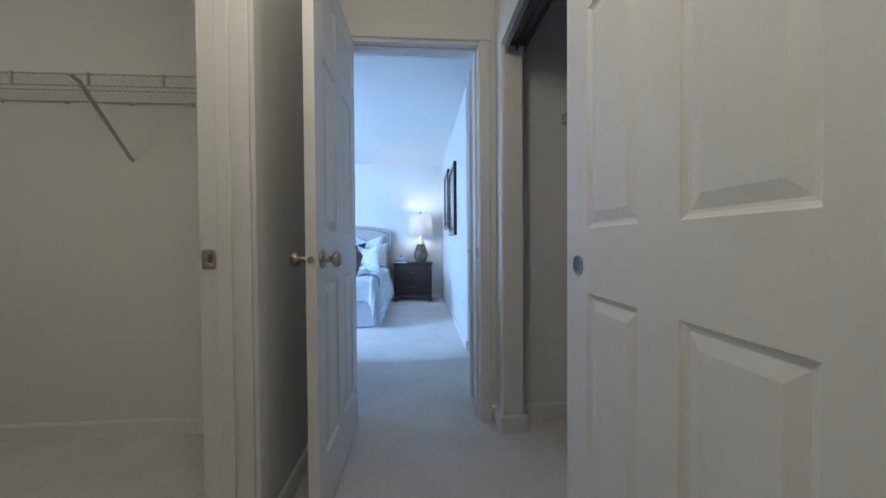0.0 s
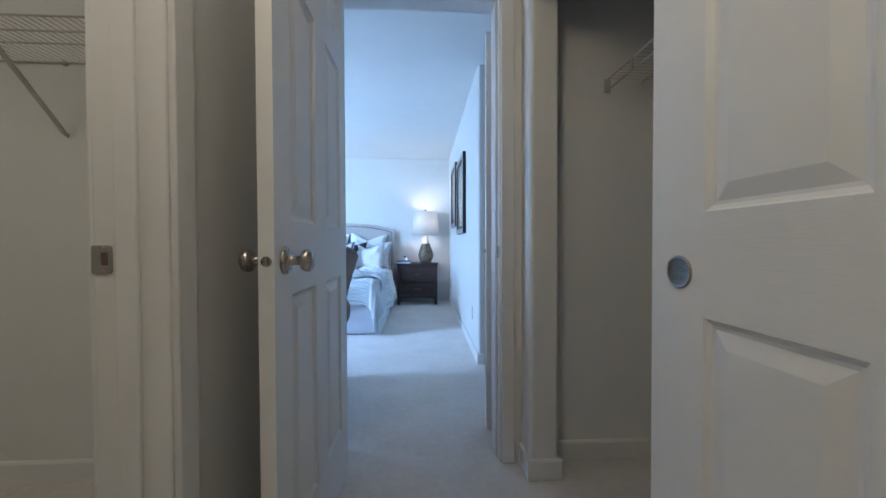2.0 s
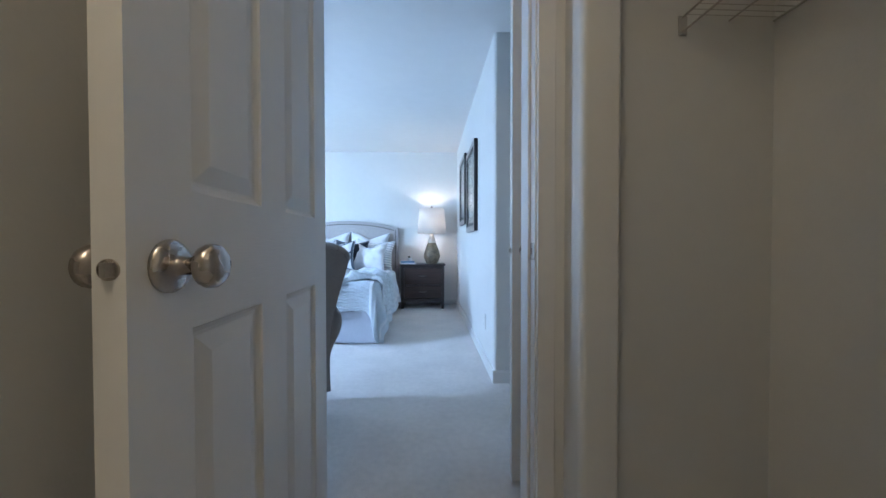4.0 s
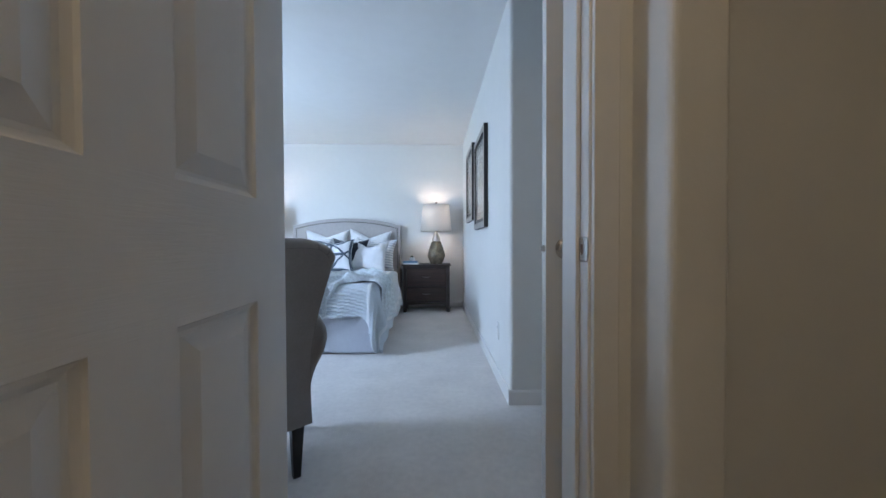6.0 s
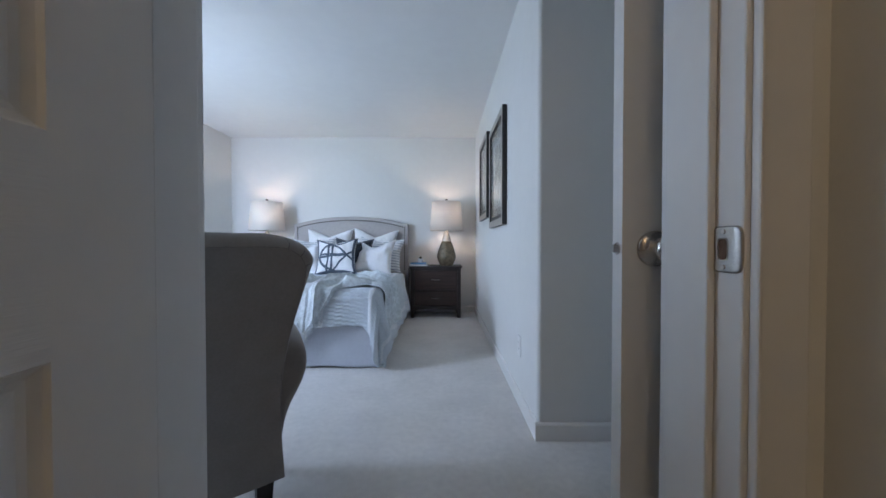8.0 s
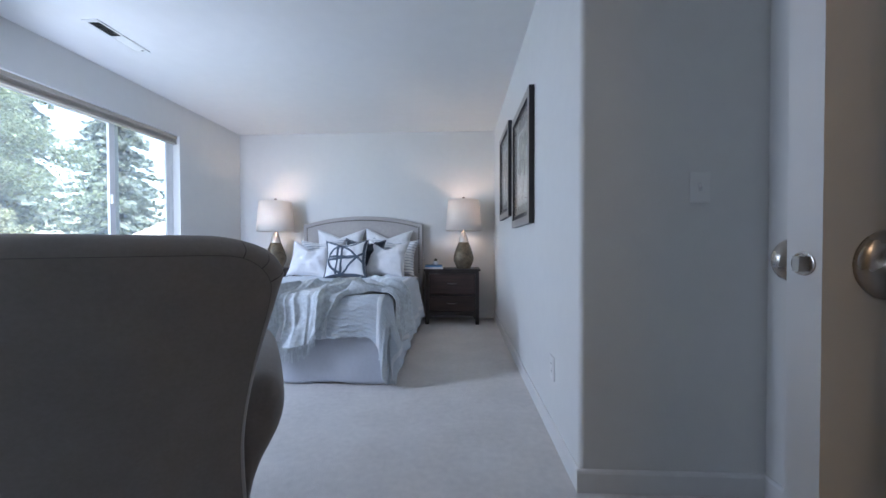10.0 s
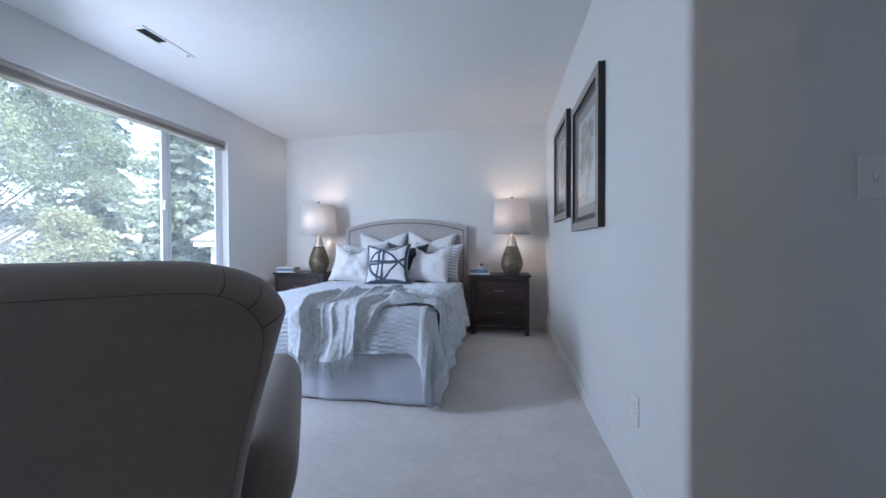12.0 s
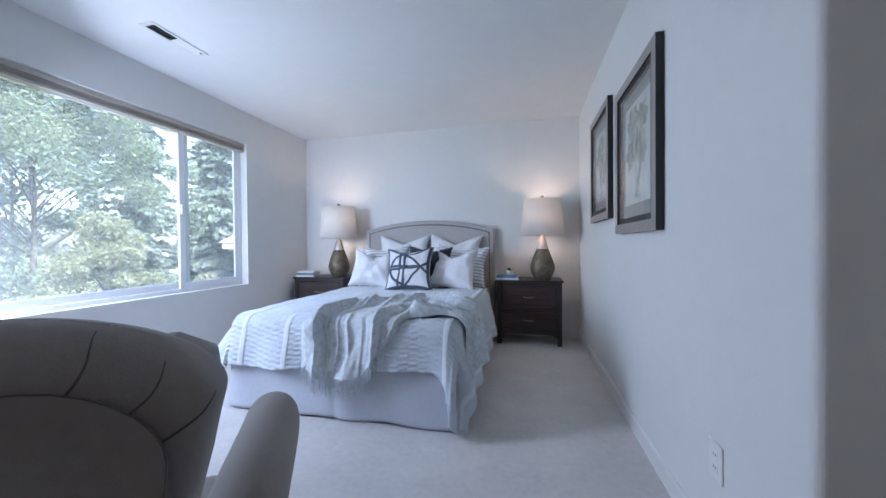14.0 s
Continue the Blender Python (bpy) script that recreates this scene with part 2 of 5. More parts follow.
def leaf_mat(name, color, color2):
    m = mat(name, color, 0.75, scale=1.2, color2=color2, island=0.3, spec=0.1)
    nt = m.node_tree
    b = nt.nodes["Principled BSDF"]
    src = b.inputs["Base Color"].links[0].from_socket
    tr = nt.nodes.new("ShaderNodeBsdfTranslucent")
    nt.links.new(src, tr.inputs[0])
    mx = nt.nodes.new("ShaderNodeMixShader")
    mx.inputs[0].default_value = 0.5
    nt.links.new(b.outputs[0], mx.inputs[1])
    nt.links.new(tr.outputs[0], mx.inputs[2])
    nt.links.new(mx.outputs[0], nt.nodes["Material Output"].inputs[0])
    return m


MAPLE = leaf_mat("maple_leaves", (0.15, 0.19, 0.135), (0.12, 0.16, 0.11))
SHRUBLEAF = leaf_mat("shrub_leaves", (0.19, 0.205, 0.135), (0.14, 0.16, 0.10))
FIR = leaf_mat("fir_needles", (0.13, 0.165, 0.145), (0.10, 0.135, 0.12))
BARK = mat("bark", (0.06, 0.052, 0.045), 0.95, vary=0.3, scale=3, stretch=(1, 1, 0.2), bump=0.9, bscale=14, dist=0.03)
GRASS = mat("lawn", (0.10, 0.12, 0.05), 0.95, vary=0.3, scale=0.6, bump=0.6, bscale=40, dist=0.03)
FENCEWOOD = mat("fence_cedar", (0.25, 0.16, 0.11), 0.85, vary=0.2, scale=3, stretch=(1, 1, 0.2), rand=0.15)
ROOFING = mat("roof_shingle", (0.25, 0.24, 0.25), 0.9, vary=0.15, scale=3, bump=0.6, bscale=60, dist=0.006, island=0.16)
EAVE = mat("eave_paint", (0.46, 0.44, 0.43), 0.6, vary=0.05, scale=3)
SIDING = mat("house_siding", (0.55, 0.55, 0.55), 0.7, vary=0.04, scale=2)


# ---- mesh helpers ----
def obj(name, bm, material, parent=None, label="", smooth=False, mats=()):
    me = bpy.data.meshes.new(name)
    bm.normal_update()
    bm.to_mesh(me)
    bm.free()
    for mm in ([material] + list(mats)):
        me.materials.append(mm)
    if smooth:
        for p in me.polygons:
            p.use_smooth = True
    o = new(name, me)
    if parent:
        o.parent = parent
    if label:
        tagged(o, label)
    return o


def part(name, bm, material, parent, label="", smooth=False, mats=()):
    return obj(name, bm, material, parent, label, smooth, mats)


def base(name, m, label, category, group="", kind=""):
    o = new(name)
    o.empty_display_size = 0.1
    o.matrix_basis = m
    return tagged(o, label, category, group, kind)


def box(bm, x0, x1, y0, y1, z0, z1, bevel=0.0, seg=2, mi=0):
    vs = [bm.verts.new((x, y, z)) for z in (z0, z1) for y in (y0, y1) for x in (x0, x1)]
    fs = [bm.faces.new([vs[i] for i in f]) for f in ((0, 2, 3, 1), (4, 5, 7, 6), (0, 1, 5, 4), (2, 6, 7, 3), (0, 4, 6, 2), (1, 3, 7, 5))]
    for f in fs:
        f.material_index = mi
    if bevel:
        es = list({e for f in fs for e in f.edges})
        r = bmesh.ops.bevel(bm, geom=es, offset=bevel, segments=seg, profile=0.5, affect='EDGES', clamp_overlap=True)
        for f in r["faces"]:
            f.material_index = mi
    return bm


def B(*a, **k):
    return box(bmesh.new(), *a, **k)


def prism(bm, poly, z0, z1):
    lo = [bm.verts.new((x, y, z0)) for x, y in poly]
    hi = [bm.verts.new((x, y, z1)) for x, y in poly]
    n = len(poly)
    bm.faces.new(lo[::-1])
    bm.faces.new(hi)
    for i in range(n):
        bm.faces.new((lo[i], lo[(i + 1) % n], hi[(i + 1) % n], hi[i]))
    return bm


def rounded(poly, radii, seg=6):
    """Polygon with its corners rounded; radii by corner index."""
    out = []
    n = len(poly)
    for i, p in enumerate(poly):
        r = radii.get(i, 0)
        if not r:
            out.append(p)
            continue
        p, a, b = Vector(p), Vector(poly[i - 1]), Vector(poly[(i + 1) % n])
        u, v = (a - p).normalized(), (b - p).normalized()
        c = p + (u + v) * r
        for k in range(seg + 1):
            w = k / seg * math.pi / 2
            q = c - v * r * math.cos(w) - u * r * math.sin(w)
            out.append((q.x, q.y))
    return out


def lathe(bm, prof, seg=32, cx=0, cy=0, cap=True, axis='z'):
    rings = []
    for r, z in prof:
        ring = []
        for k in range(seg):
            a = 2 * math.pi * k / seg
            p = (r * math.cos(a), r * math.sin(a), z)
            if axis == 'x':
                p = (z, p[0], p[1])
            elif axis == 'y':
                p = (p[1], z, p[0])
            ring.append(bm.verts.new((p[0] + cx, p[1] + cy, p[2])))
        rings.append(ring)
    for a, b in zip(rings, rings[1:]):
        for k in range(seg):
            bm.faces.new((a[k], a[(k + 1) % seg], b[(k + 1) % seg], b[k]))
    if cap:
        bm.faces.new(rings[0][::-1])
        bm.faces.new(rings[-1])
    return bm


def tube(bm, pts, r, seg=6, closed=False):
    pts = [Vector(p) for p in pts]
    rings = []
    n = len(pts)
    for i, p in enumerate(pts):
        a = pts[i - 1] if (i or closed) else p
        b = pts[(i + 1) % n] if (i < n - 1 or closed) else p
        t = (b - a).normalized()
        up = Vector((0, 0, 1)) if abs(t.z) < 0.9 else Vector((1, 0, 0))
        s = t.cross(up).normalized()
        w = s.cross(t)
        rr = r[i] if isinstance(r, (list, tuple)) else r
        rings.append([bm.verts.new(p + s * rr * math.cos(2 * math.pi * k / seg) + w * rr * math.sin(2 * math.pi * k / seg)) for k in range(seg)])
    m = n if closed else n - 1
    for i in range(m):
        a, b = rings[i], rings[(i + 1) % n]
        for k in range(seg):
            bm.faces.new((a[k], a[(k + 1) % seg], b[(k + 1) % seg], b[k]))
    if not closed:
        bm.faces.new(rings[0][::-1])
        bm.faces.new(rings[-1])
    return bm


def grid(bm, nu, nv, fn, mi=None, closed_u=False):
    vs = [[bm.verts.new(fn(i / nu, j / nv)) for j in range(nv + 1)] for i in range(nu + (0 if closed_u else 1))]
    for i in range(nu):
        for j in range(nv):
            i2 = (i + 1) % len(vs)
            f = bm.faces.new((vs[i][j], vs[i2][j], vs[i2][j + 1], vs[i][j + 1]))
            f.smooth = True
            if mi:
                f.material_index = mi((i + 0.5) / nu, (j + 0.5) / nv)
    return vs


def mod_bevel(o, w, seg=3, angle=40):
    m = o.modifiers.new("bevel", 'BEVEL')
    m.width, m.segments, m.limit_method, m.angle_limit = w, seg, 'ANGLE', radians(angle)
    return o


def structure(o, label, category):
    return tagged(o, label, category, kind="structure")


# ---- structure ----
CZ = 2.39
H0, H1 = 1.908, 2.05          # hall face and bedroom face of the wall with the bedroom doorway
XE, YB, XW = 0.606, 6.215, -2.73

structure(obj("floor", B(-2.9, 1.6, -1.5, 6.35, -0.12, 0.0), CARPET), "light greige cut-pile wall-to-wall carpet", "floor")
structure(obj("ceiling", B(-2.9, 1.6, -1.5, 6.35, CZ, CZ + 0.1), CEIL), "white painted flat ceiling with fine texture", "ceiling")

bm = bmesh.new()
box(bm, -2.85, -0.244, H0, H1, 0, CZ)
box(bm, 0.522, 1.42, H0, H1, 0, CZ)
box(bm, -0.244, 0.522, H0, H1, 2.078, CZ)
structure(obj("wall_doorway", bm, WALL), "off-white painted wall around the bedroom doorway", "wall")

# unseen mass under the floor, added to cast shade on the lawn outside
structure(obj("wall_lower_storey", B(-2.89, 1.59, -1.49, 6.34, -2.9, -0.125), WALL), "unseen block of the storey below, added to shade the lawn", "wall")

L_poly = [(XE, 3.137), (1.42, 3.137), (1.42, 3.257), (XE + 0.12, 3.257), (XE + 0.12, YB + 0.12), (XE, YB + 0.12)]
structure(obj("wall_east", prism(bmesh.new(), rounded(L_poly, {0: 0.02}), 0, CZ), WALL), "off-white bedroom wall with a rounded outside corner", "wall")
structure(obj("wall_niche", B(1.295, 1.42, H1, 3.137, 0, CZ), WALL), "off-white plain wall closing the entry niche", "wall")
structure(obj("wall_north", B(-2.85, XE, YB, YB + 0.12, 0, CZ), WALL), "off-white wall behind the headboard", "wall")

WY0, WY1, WZ0, WZ1 = 3.0, 5.238, 0.637, 2.067
bm = bmesh.new()
box(bm, XW - 0.17, XW, H1, WY0, 0, CZ)
box(bm, XW - 0.17, XW, WY1, YB, 0, CZ)
box(bm, XW - 0.17, XW, WY0, WY1, 0, WZ0)
box(bm, XW - 0.17, XW, WY0, WY1, WZ1, CZ)
structure(obj("wall_west", bm, WALL), "off-white wall with a wide drywall-wrapped window opening", "wall")

CX0, CX1, CXB = 0.598, 0.716, 1.30   # sliding-door closet: wall faces and back wall
CY0, CY1 = 0.268, 1.786
bm = bmesh.new()
prism(bm, rounded([(CX0, CY1), (CX1, CY1), (CX1, H0), (CX0, H0)], {0: 0.02, 1: 0.012}), 0, CZ)
box(bm, CX0, CX1, -1.4, CY0, 0, CZ)
box(bm, CX0, CX1, CY0, CY1, 2.0, CZ)
structure(obj("wall_closet_front", bm, WALL), "off-white hall wall with the sliding-door closet opening", "wall")
bm = bmesh.new()
box(bm, CXB, 1.42, -0.1, H0, 0, CZ)
box(bm, CX1, CXB, 0.02, 0.14, 0, CZ)
structure(obj("wall_closet_inside", bm, WALL), "off-white closet back and side walls", "wall")

LX0, LX1 = -0.47, -0.335   # wall of the walk-in closet: inner face, hall face
LY0, LY1 = 0.365, 1.129
bm = bmesh.new()
box(bm, LX0, LX1, LY1 + 0.012, H0, 0, CZ)
box(bm, LX0, LX1, -1.4, LY0 - 0.012, 0, CZ)
box(bm, LX0, LX1, LY0 - 0.012, LY1 + 0.012, 2.078, CZ)
structure(obj("wall_hall_west", bm, WALL), "off-white hall wall with the walk-in closet doorway", "wall")
bm = bmesh.new()
box(bm, -2.42, -2.3, -0.3, H0, 0, CZ)
box(bm, -2.3, LX0, -0.42, -0.3, 0, CZ)
structure(obj("wall_walk_in", bm, WALL), "off-white walk-in closet walls", "wall")
structure(obj("wall_hall_end", B(LX1, CX0, -1.45, -1.33, 0, CZ), WALL), "off-white plain wall closing the hall", "wall")


def baseboard(a, b, out, h=0.085, t=0.012):
    """A board from a to b on the floor; out is the unit direction away from the wall."""
    bm = bmesh.new()
    prof = [(0, 0), (t, 0), (t, h - 0.012), (t * 0.75, h - 0.004), (t * 0.35, h), (0, h)]
    ends = []
    for p in (a, b):
        ends.append([bm.verts.new((p[0] + out[0] * d, p[1] + out[1] * d, z)) for d, z in prof])
    n = len(prof)
    for i in range(n):
        bm.faces.new((ends[0][i], ends[1][i], ends[1][(i + 1) % n], ends[0][(i + 1) % n]))
    bm.faces.new(ends[0])
    bm.faces.new(ends[1][::-1])
    bmesh.ops.recalc_face_normals(bm, faces=bm.faces[:])
    return structure(obj("baseboard", bm, TRIM), "white painted wooden baseboard", "baseboard")


baseboard((XE, 3.137), (XE, YB), (-1, 0))
baseboard((XE - 0.012, 3.137), (1.295, 3.137), (0, -1))
baseboard((XW, YB), (XE, YB), (0, -1))
baseboard((XW, H1), (XW, YB), (1, 0))
baseboard((1.295, 2.25), (1.295, 3.137), (-1, 0))
baseboard((-2.85, H1), (-0.30, H1), (0, 1))
baseboard((CX0, CY1), (CX0, H0), (-1, 0))
baseboard((CX0 - 0.012, CY1), (CX1 + 0.012, CY1), (0, -1))
baseboard((CX1, CY1), (CX1, H0), (1, 0))
baseboard((CX1, H0), (CXB, H0), (0, -1))
baseboard((CXB, 0.14), (CXB, H0), (-1, 0))
baseboard((LX1, LY1 + 0.075), (LX1, H0), (1, 0))
baseboard((-2.3, H0), (LX0, H0), (0, -1))
baseboard((LX0, LY1 + 0.02), (LX0, H0), (-1, 0))
baseboard((-2.3, -0.3), (-2.3, H0), (1, 0))
baseboard((LX1, -1.33), (LX1, LY0 - 0.08), (1, 0))
baseboard((CX0, -1.33), (CX0, CY0), (-1, 0))
baseboard((CX0, H0), (0.57, H0), (0, -1))

# bedroom doorway: jambs, stop, casing
JX0, JX1, JZ = -0.225, 0.499, 2.06


def trim_piece(name, bm, label):
    o = structure(obj(name, bm, TRIM), label, "door trim")
    return mod_bevel(o, 0.003, 2)


bm = bmesh.new()
box(bm, JX1, JX1 + 0.02, H0 - 0.002, H1 + 0.002, 0, JZ)
box(bm, JX0 - 0.018, JX0, H0 - 0.002, H1 + 0.002, 0, JZ)
box(bm, JX0 - 0.018, JX1 + 0.02, H0 - 0.002, H1 + 0.002, JZ, JZ + 0.018)
trim_piece("door_jamb", bm, "white painted door jamb of the bedroom doorway")
bm = bmesh.new()
box(bm, JX1 - 0.011, JX1, H0 + 0.038, H1 - 0.02, 0, JZ)
box(bm, JX0, JX0 + 0.011, H0 + 0.038, H1 - 0.02, 0, JZ)
box(bm, JX0 + 0.011, JX1 - 0.011, H0 + 0.038, H1 - 0.02, JZ - 0.011, JZ)
trim_piece("door_stop", bm, "white painted door stop strip")
for y0, y1, tag in ((H0 - 0.016, H0 - 0.002, "hall"), (H1 + 0.002, H1 + 0.016, "bedroom")):
    bm = bmesh.new()
    box(bm, JX1 + 0.006, JX1 + 0.064, y0, y1, 0, 2.076)
    box(bm, JX0 - 0.064, JX0 - 0.006, y0, y1, 0, 2.076)
    box(bm, JX0 - 0.074, JX1 + 0.074, y0 - 0.003, y1 + 0.003, 2.077, 2.152)
    trim_piece("door_casing", bm, "white flat craftsman door casing on the %s side" % tag)

# walk-in doorway
bm = bmesh.new()
box(bm, LX0 - 0.002, LX1 + 0.002, LY1 - 0.012, LY1 + 0.010, 0, JZ)
box(bm, LX0 - 0.002, LX1 + 0.002, LY0 - 0.010, LY0 + 0.012, 0, JZ)
box(bm, LX0 - 0.002, LX1 + 0.002, LY0 + 0.012, LY1 - 0.012, JZ - 0.004, JZ + 0.016)
trim_piece("closet_jamb", bm, "white painted jamb of the walk-in closet doorway")
bm = bmesh.new()
box(bm, -0.425, -0.385, LY1 - 0.023, LY1 - 0.012, 0, JZ - 0.004)
box(bm, -0.425, -0.385, LY0 + 0.012, LY0 + 0.023, 0, JZ - 0.004)
trim_piece("closet_stop", bm, "white painted door stop in the closet jamb")
for x0, x1 in ((LX1 + 0.002, LX1 + 0.016), (LX0 - 0.016, LX0 - 0.002)):
    bm = bmesh.new()
    box(bm, x0, x1, LY1 - 0.006, LY1 + 0.052, 0, 2.066)
    box(bm, x0, x1, LY0 - 0.052, LY0 + 0.006, 0, 2.066)
    box(bm, x0 - 0.002, x1 + 0.002, LY0 - 0.062, LY1 + 0.062, 2.067, 2.142)
    trim_piece("closet_casing", bm, "white flat casing of the walk-in closet doorway")

# closet door track
bm = bmesh.new()
box(bm, 0.622, 0.626, CY0, CY1, 1.955, 2.0)
box(bm, 0.626, 0.722, CY0, CY1, 1.994, 2.0)
box(bm, 0.676, 0.679, CY0, CY1, 1.962, 1.994)
box(bm, 0.719, 0.722, CY0, CY1, 1.962, 1.994)
structure(obj("sliding_track", bm, METAL_AND_SLAT_SHADE), "dark metal double sliding-door track under the header", "track")

# ---- six-panel doors ----
RZ = ((0.233, 0.846), (1.029, 1.645), (1.748, 1.918))
RZ_CLOSET = ((0.226, 0.840), (1.024, 1.638), (1.741, 1.911))


def ring_quads(bm, rings, mi=0):
    for a, b in zip(rings, rings[1:]):
        for k in range(4):
            f = bm.faces.new((a[k], a[(k + 1) % 4], b[(k + 1) % 4], b[k]))
            f.material_index = mi
    f = bm.faces.new(rings[-1])
    f.material_index = mi


def six_panel_door(name, w, h, t, cols, m, label, z0=0.012, RZ=RZ):
    """Leaf in its own x (width) and z; y is its thickness, centred. Origin at the foot of the edge x = 0."""
    top = base(name, m, label, "door", kind="structure")
    xs = sorted({0, w, *[v for c in cols for v in c]})
    zs = sorted({z0, h, *[v for r in RZ for v in r]})
    bm = bmesh.new()
    panels = {(c, r) for c in cols for r in RZ}
    for side in (-1, 1):
        y = side * t / 2
        for xa, xb in zip(xs, xs[1:]):
            for za, zb in zip(zs, zs[1:]):
                if ((xa, xb), (za, zb)) in panels:
                    continue
                q = [(xa, y, za), (xb, y, za), (xb, y, zb), (xa, y, zb)]
                f = bm.faces.new([bm.verts.new(p) for p in (q if side < 0 else q[::-1])])
                inner = xa >= cols[0][0] - 1e-6 and xb <= cols[-1][1] + 1e-6
                rail = inner and not any(abs(za - r[0]) < 1e-6 for r in RZ)
                f.material_index = 1 if rail else 0
    for q in ([(0, -1, z0), (0, -1, h), (0, 1, h), (0, 1, z0)], [(w, -1, z0), (w, 1, z0), (w, 1, h), (w, -1, h)],
              [(0, -1, h), (w, -1, h), (w, 1, h), (0, 1, h)], [(0, -1, z0), (0, 1, z0), (w, 1, z0), (w, -1, z0)]):
        bm.faces.new([bm.verts.new((x, s * t / 2, z)) for x, s, z in q])
    bmesh.ops.remove_doubles(bm, verts=bm.verts[:], dist=1e-5)
    part("leaf", bm, DOOR_V, top, mats=(DOOR_H,))
    for xa, xb in cols:
        for za, zb in RZ:
            bm = bmesh.new()
            for side in (-1, 1):
                rings = []
                for ins, dep in ((0, 0), (0.003, 0.004), (0.010, 0.0085), (0.016, 0.0095), (0.040, 0.003), (0.044, 0.002)):
                    y = side * (t / 2 - dep)
                    q = [(xa + ins, y, za + ins), (xb - ins, y, za + ins), (xb - ins, y, zb - ins), (xa + ins, y, zb - ins)]
                    rings.append([bm.verts.new(p) for p in (q if side < 0 else q[::-1])])
                ring_quads(bm, rings)
            part("moulded_panel", bm, DOOR_V, top)
    return top


def knob(parent, x, z, y, side):
    """Round door knob with its rose on the face y, pointing along side * y."""
    prof = [(0.033, 0), (0.033, 0.004), (0.030, 0.008), (0.022, 0.0115), (0.013, 0.013), (0.0115, 0.016), (0.0115, 0.034),
            (0.017, 0.037), (0.0245, 0.042), (0.0275, 0.049), (0.0265, 0.057), (0.020, 0.063), (0.008, 0.0655)]
    bm = lathe(bmesh.new(), [(r, side * d) for r, d in prof], 28, axis='y')
    bmesh.ops.recalc_face_normals(bm, faces=bm.faces[:])
    o = part("door_knob", bm, NICKEL, parent, "brushed nickel round knob", smooth=True)
    o.location = (x, y, z)
    return o


def latch(parent, x, z, out):
    """Round drive-in latch in the edge of a leaf."""
    s = 1 if out > 0 else -1
    bm = lathe(bmesh.new(), [(0.0118, 0), (0.0118, s * 0.0012), (0.0105, s * 0.0016), (0.0102, s * 0.0004), (0.001, s * 0.0004)], 20, axis='x')
    bmesh.ops.recalc_face_normals(bm, faces=bm.faces[:])
    o = part("latch_face", bm, NICKEL, parent)
    o.location = (x, 0, z)
    bm = bmesh.new()
    prism(bm, [(0, -0.0065), (s * 0.010, -0.0055), (s * 0.010, 0.001), (s * 0.003, 0.0065), (0, 0.0065)][::s], -0.0075, 0.0075)
    o = part("latch_bolt", bm, STEEL, parent)
    o.location = (x, 0, z)


def hinge(parent, x, y, z):
    bm = lathe(bmesh.new(), [(0.006, -0.045), (0.006, 0.045)], 10)
    o = part("hinge", bm, NICKEL, parent)
    o.location = (x, y, z)


def cols_for(w, stile, mull):
    pw = (w - 2 * stile - mull) / 2
    return ((stile, stile + pw), (stile + pw + mull, w - stile))


# bedroom door, swung 90 degrees into the hall
d = six_panel_door("door_1", 0.698, 2.04, 0.035, cols_for(0.698, 0.100, 0.110), pose(-0.178, 1.186, 0, 0, 0, 90),
                   "white six-panel bedroom door standing open", 0.014)
knob(d, 0.06, 0.932, 0.0175, 1)
knob(d, 0.06, 0.932, -0.0175, -1)
latch(d, 0.0, 0.932, -1)
for z in (0.2, 1.02, 1.85):
    hinge(d, 0.700, 0.0215, z)

# closet sliding doors
for k, (x, y0) in enumerate(((0.664, 0.285), (0.699, 0.272))):
    d = six_panel_door("sliding_door_%d" % (k + 1), 0.83, 1.975, 0.032, cols_for(0.83, 0.132, 0.119), pose(x, y0, 0, 0, 0, 90),
                       "white six-panel sliding closet door, slid to one side", 0.016, RZ_CLOSET)
    if k == 0:
        bm = lathe(bmesh.new(), [(0.031, 0.0), (0.031, 0.003), (0.0285, 0.004), (0.0265, 0.003), (0.023, 0.0012), (0.012, 0.0007), (0.001, 0.0006)], 32, axis='y')
        bmesh.ops.recalc_face_normals(bm, faces=bm.faces[:])
        o = part("finger_pull", bm, NICKEL, d, "round nickel recessed finger pull", smooth=True)
        o.location = (1.038 - y0, 0.016, 0.916)
        bm = lathe(bmesh.new(), [(0.0262, 0.0030), (0.0235, 0.0018), (0.013, 0.0013), (0.001, 0.0012)], 32, axis='y', cap=False)
        bmesh.ops.recalc_face_normals(bm, faces=bm.faces[:])
        part("pull_dish", bm, DISH, o, "dull metal dish", smooth=True)

# door of the niche, folded back beside the doorway
d = six_panel_door("door_2", 0.80, 2.04, 0.035, cols_for(0.80, 0.116, 0.118), pose(0.486, 2.166, 0, 0, 0, 0),
                   "white six-panel door standing open beside the doorway", 0.014)
knob(d, 0.06, 0.931, -0.0175, -1)
knob(d, 0.06, 0.931, 0.0175, 1)
latch(d, 0.0, 0.931, -1)
for z in (0.2, 1.02, 1.85):
    hinge(d, 0.802, -0.0215, z)


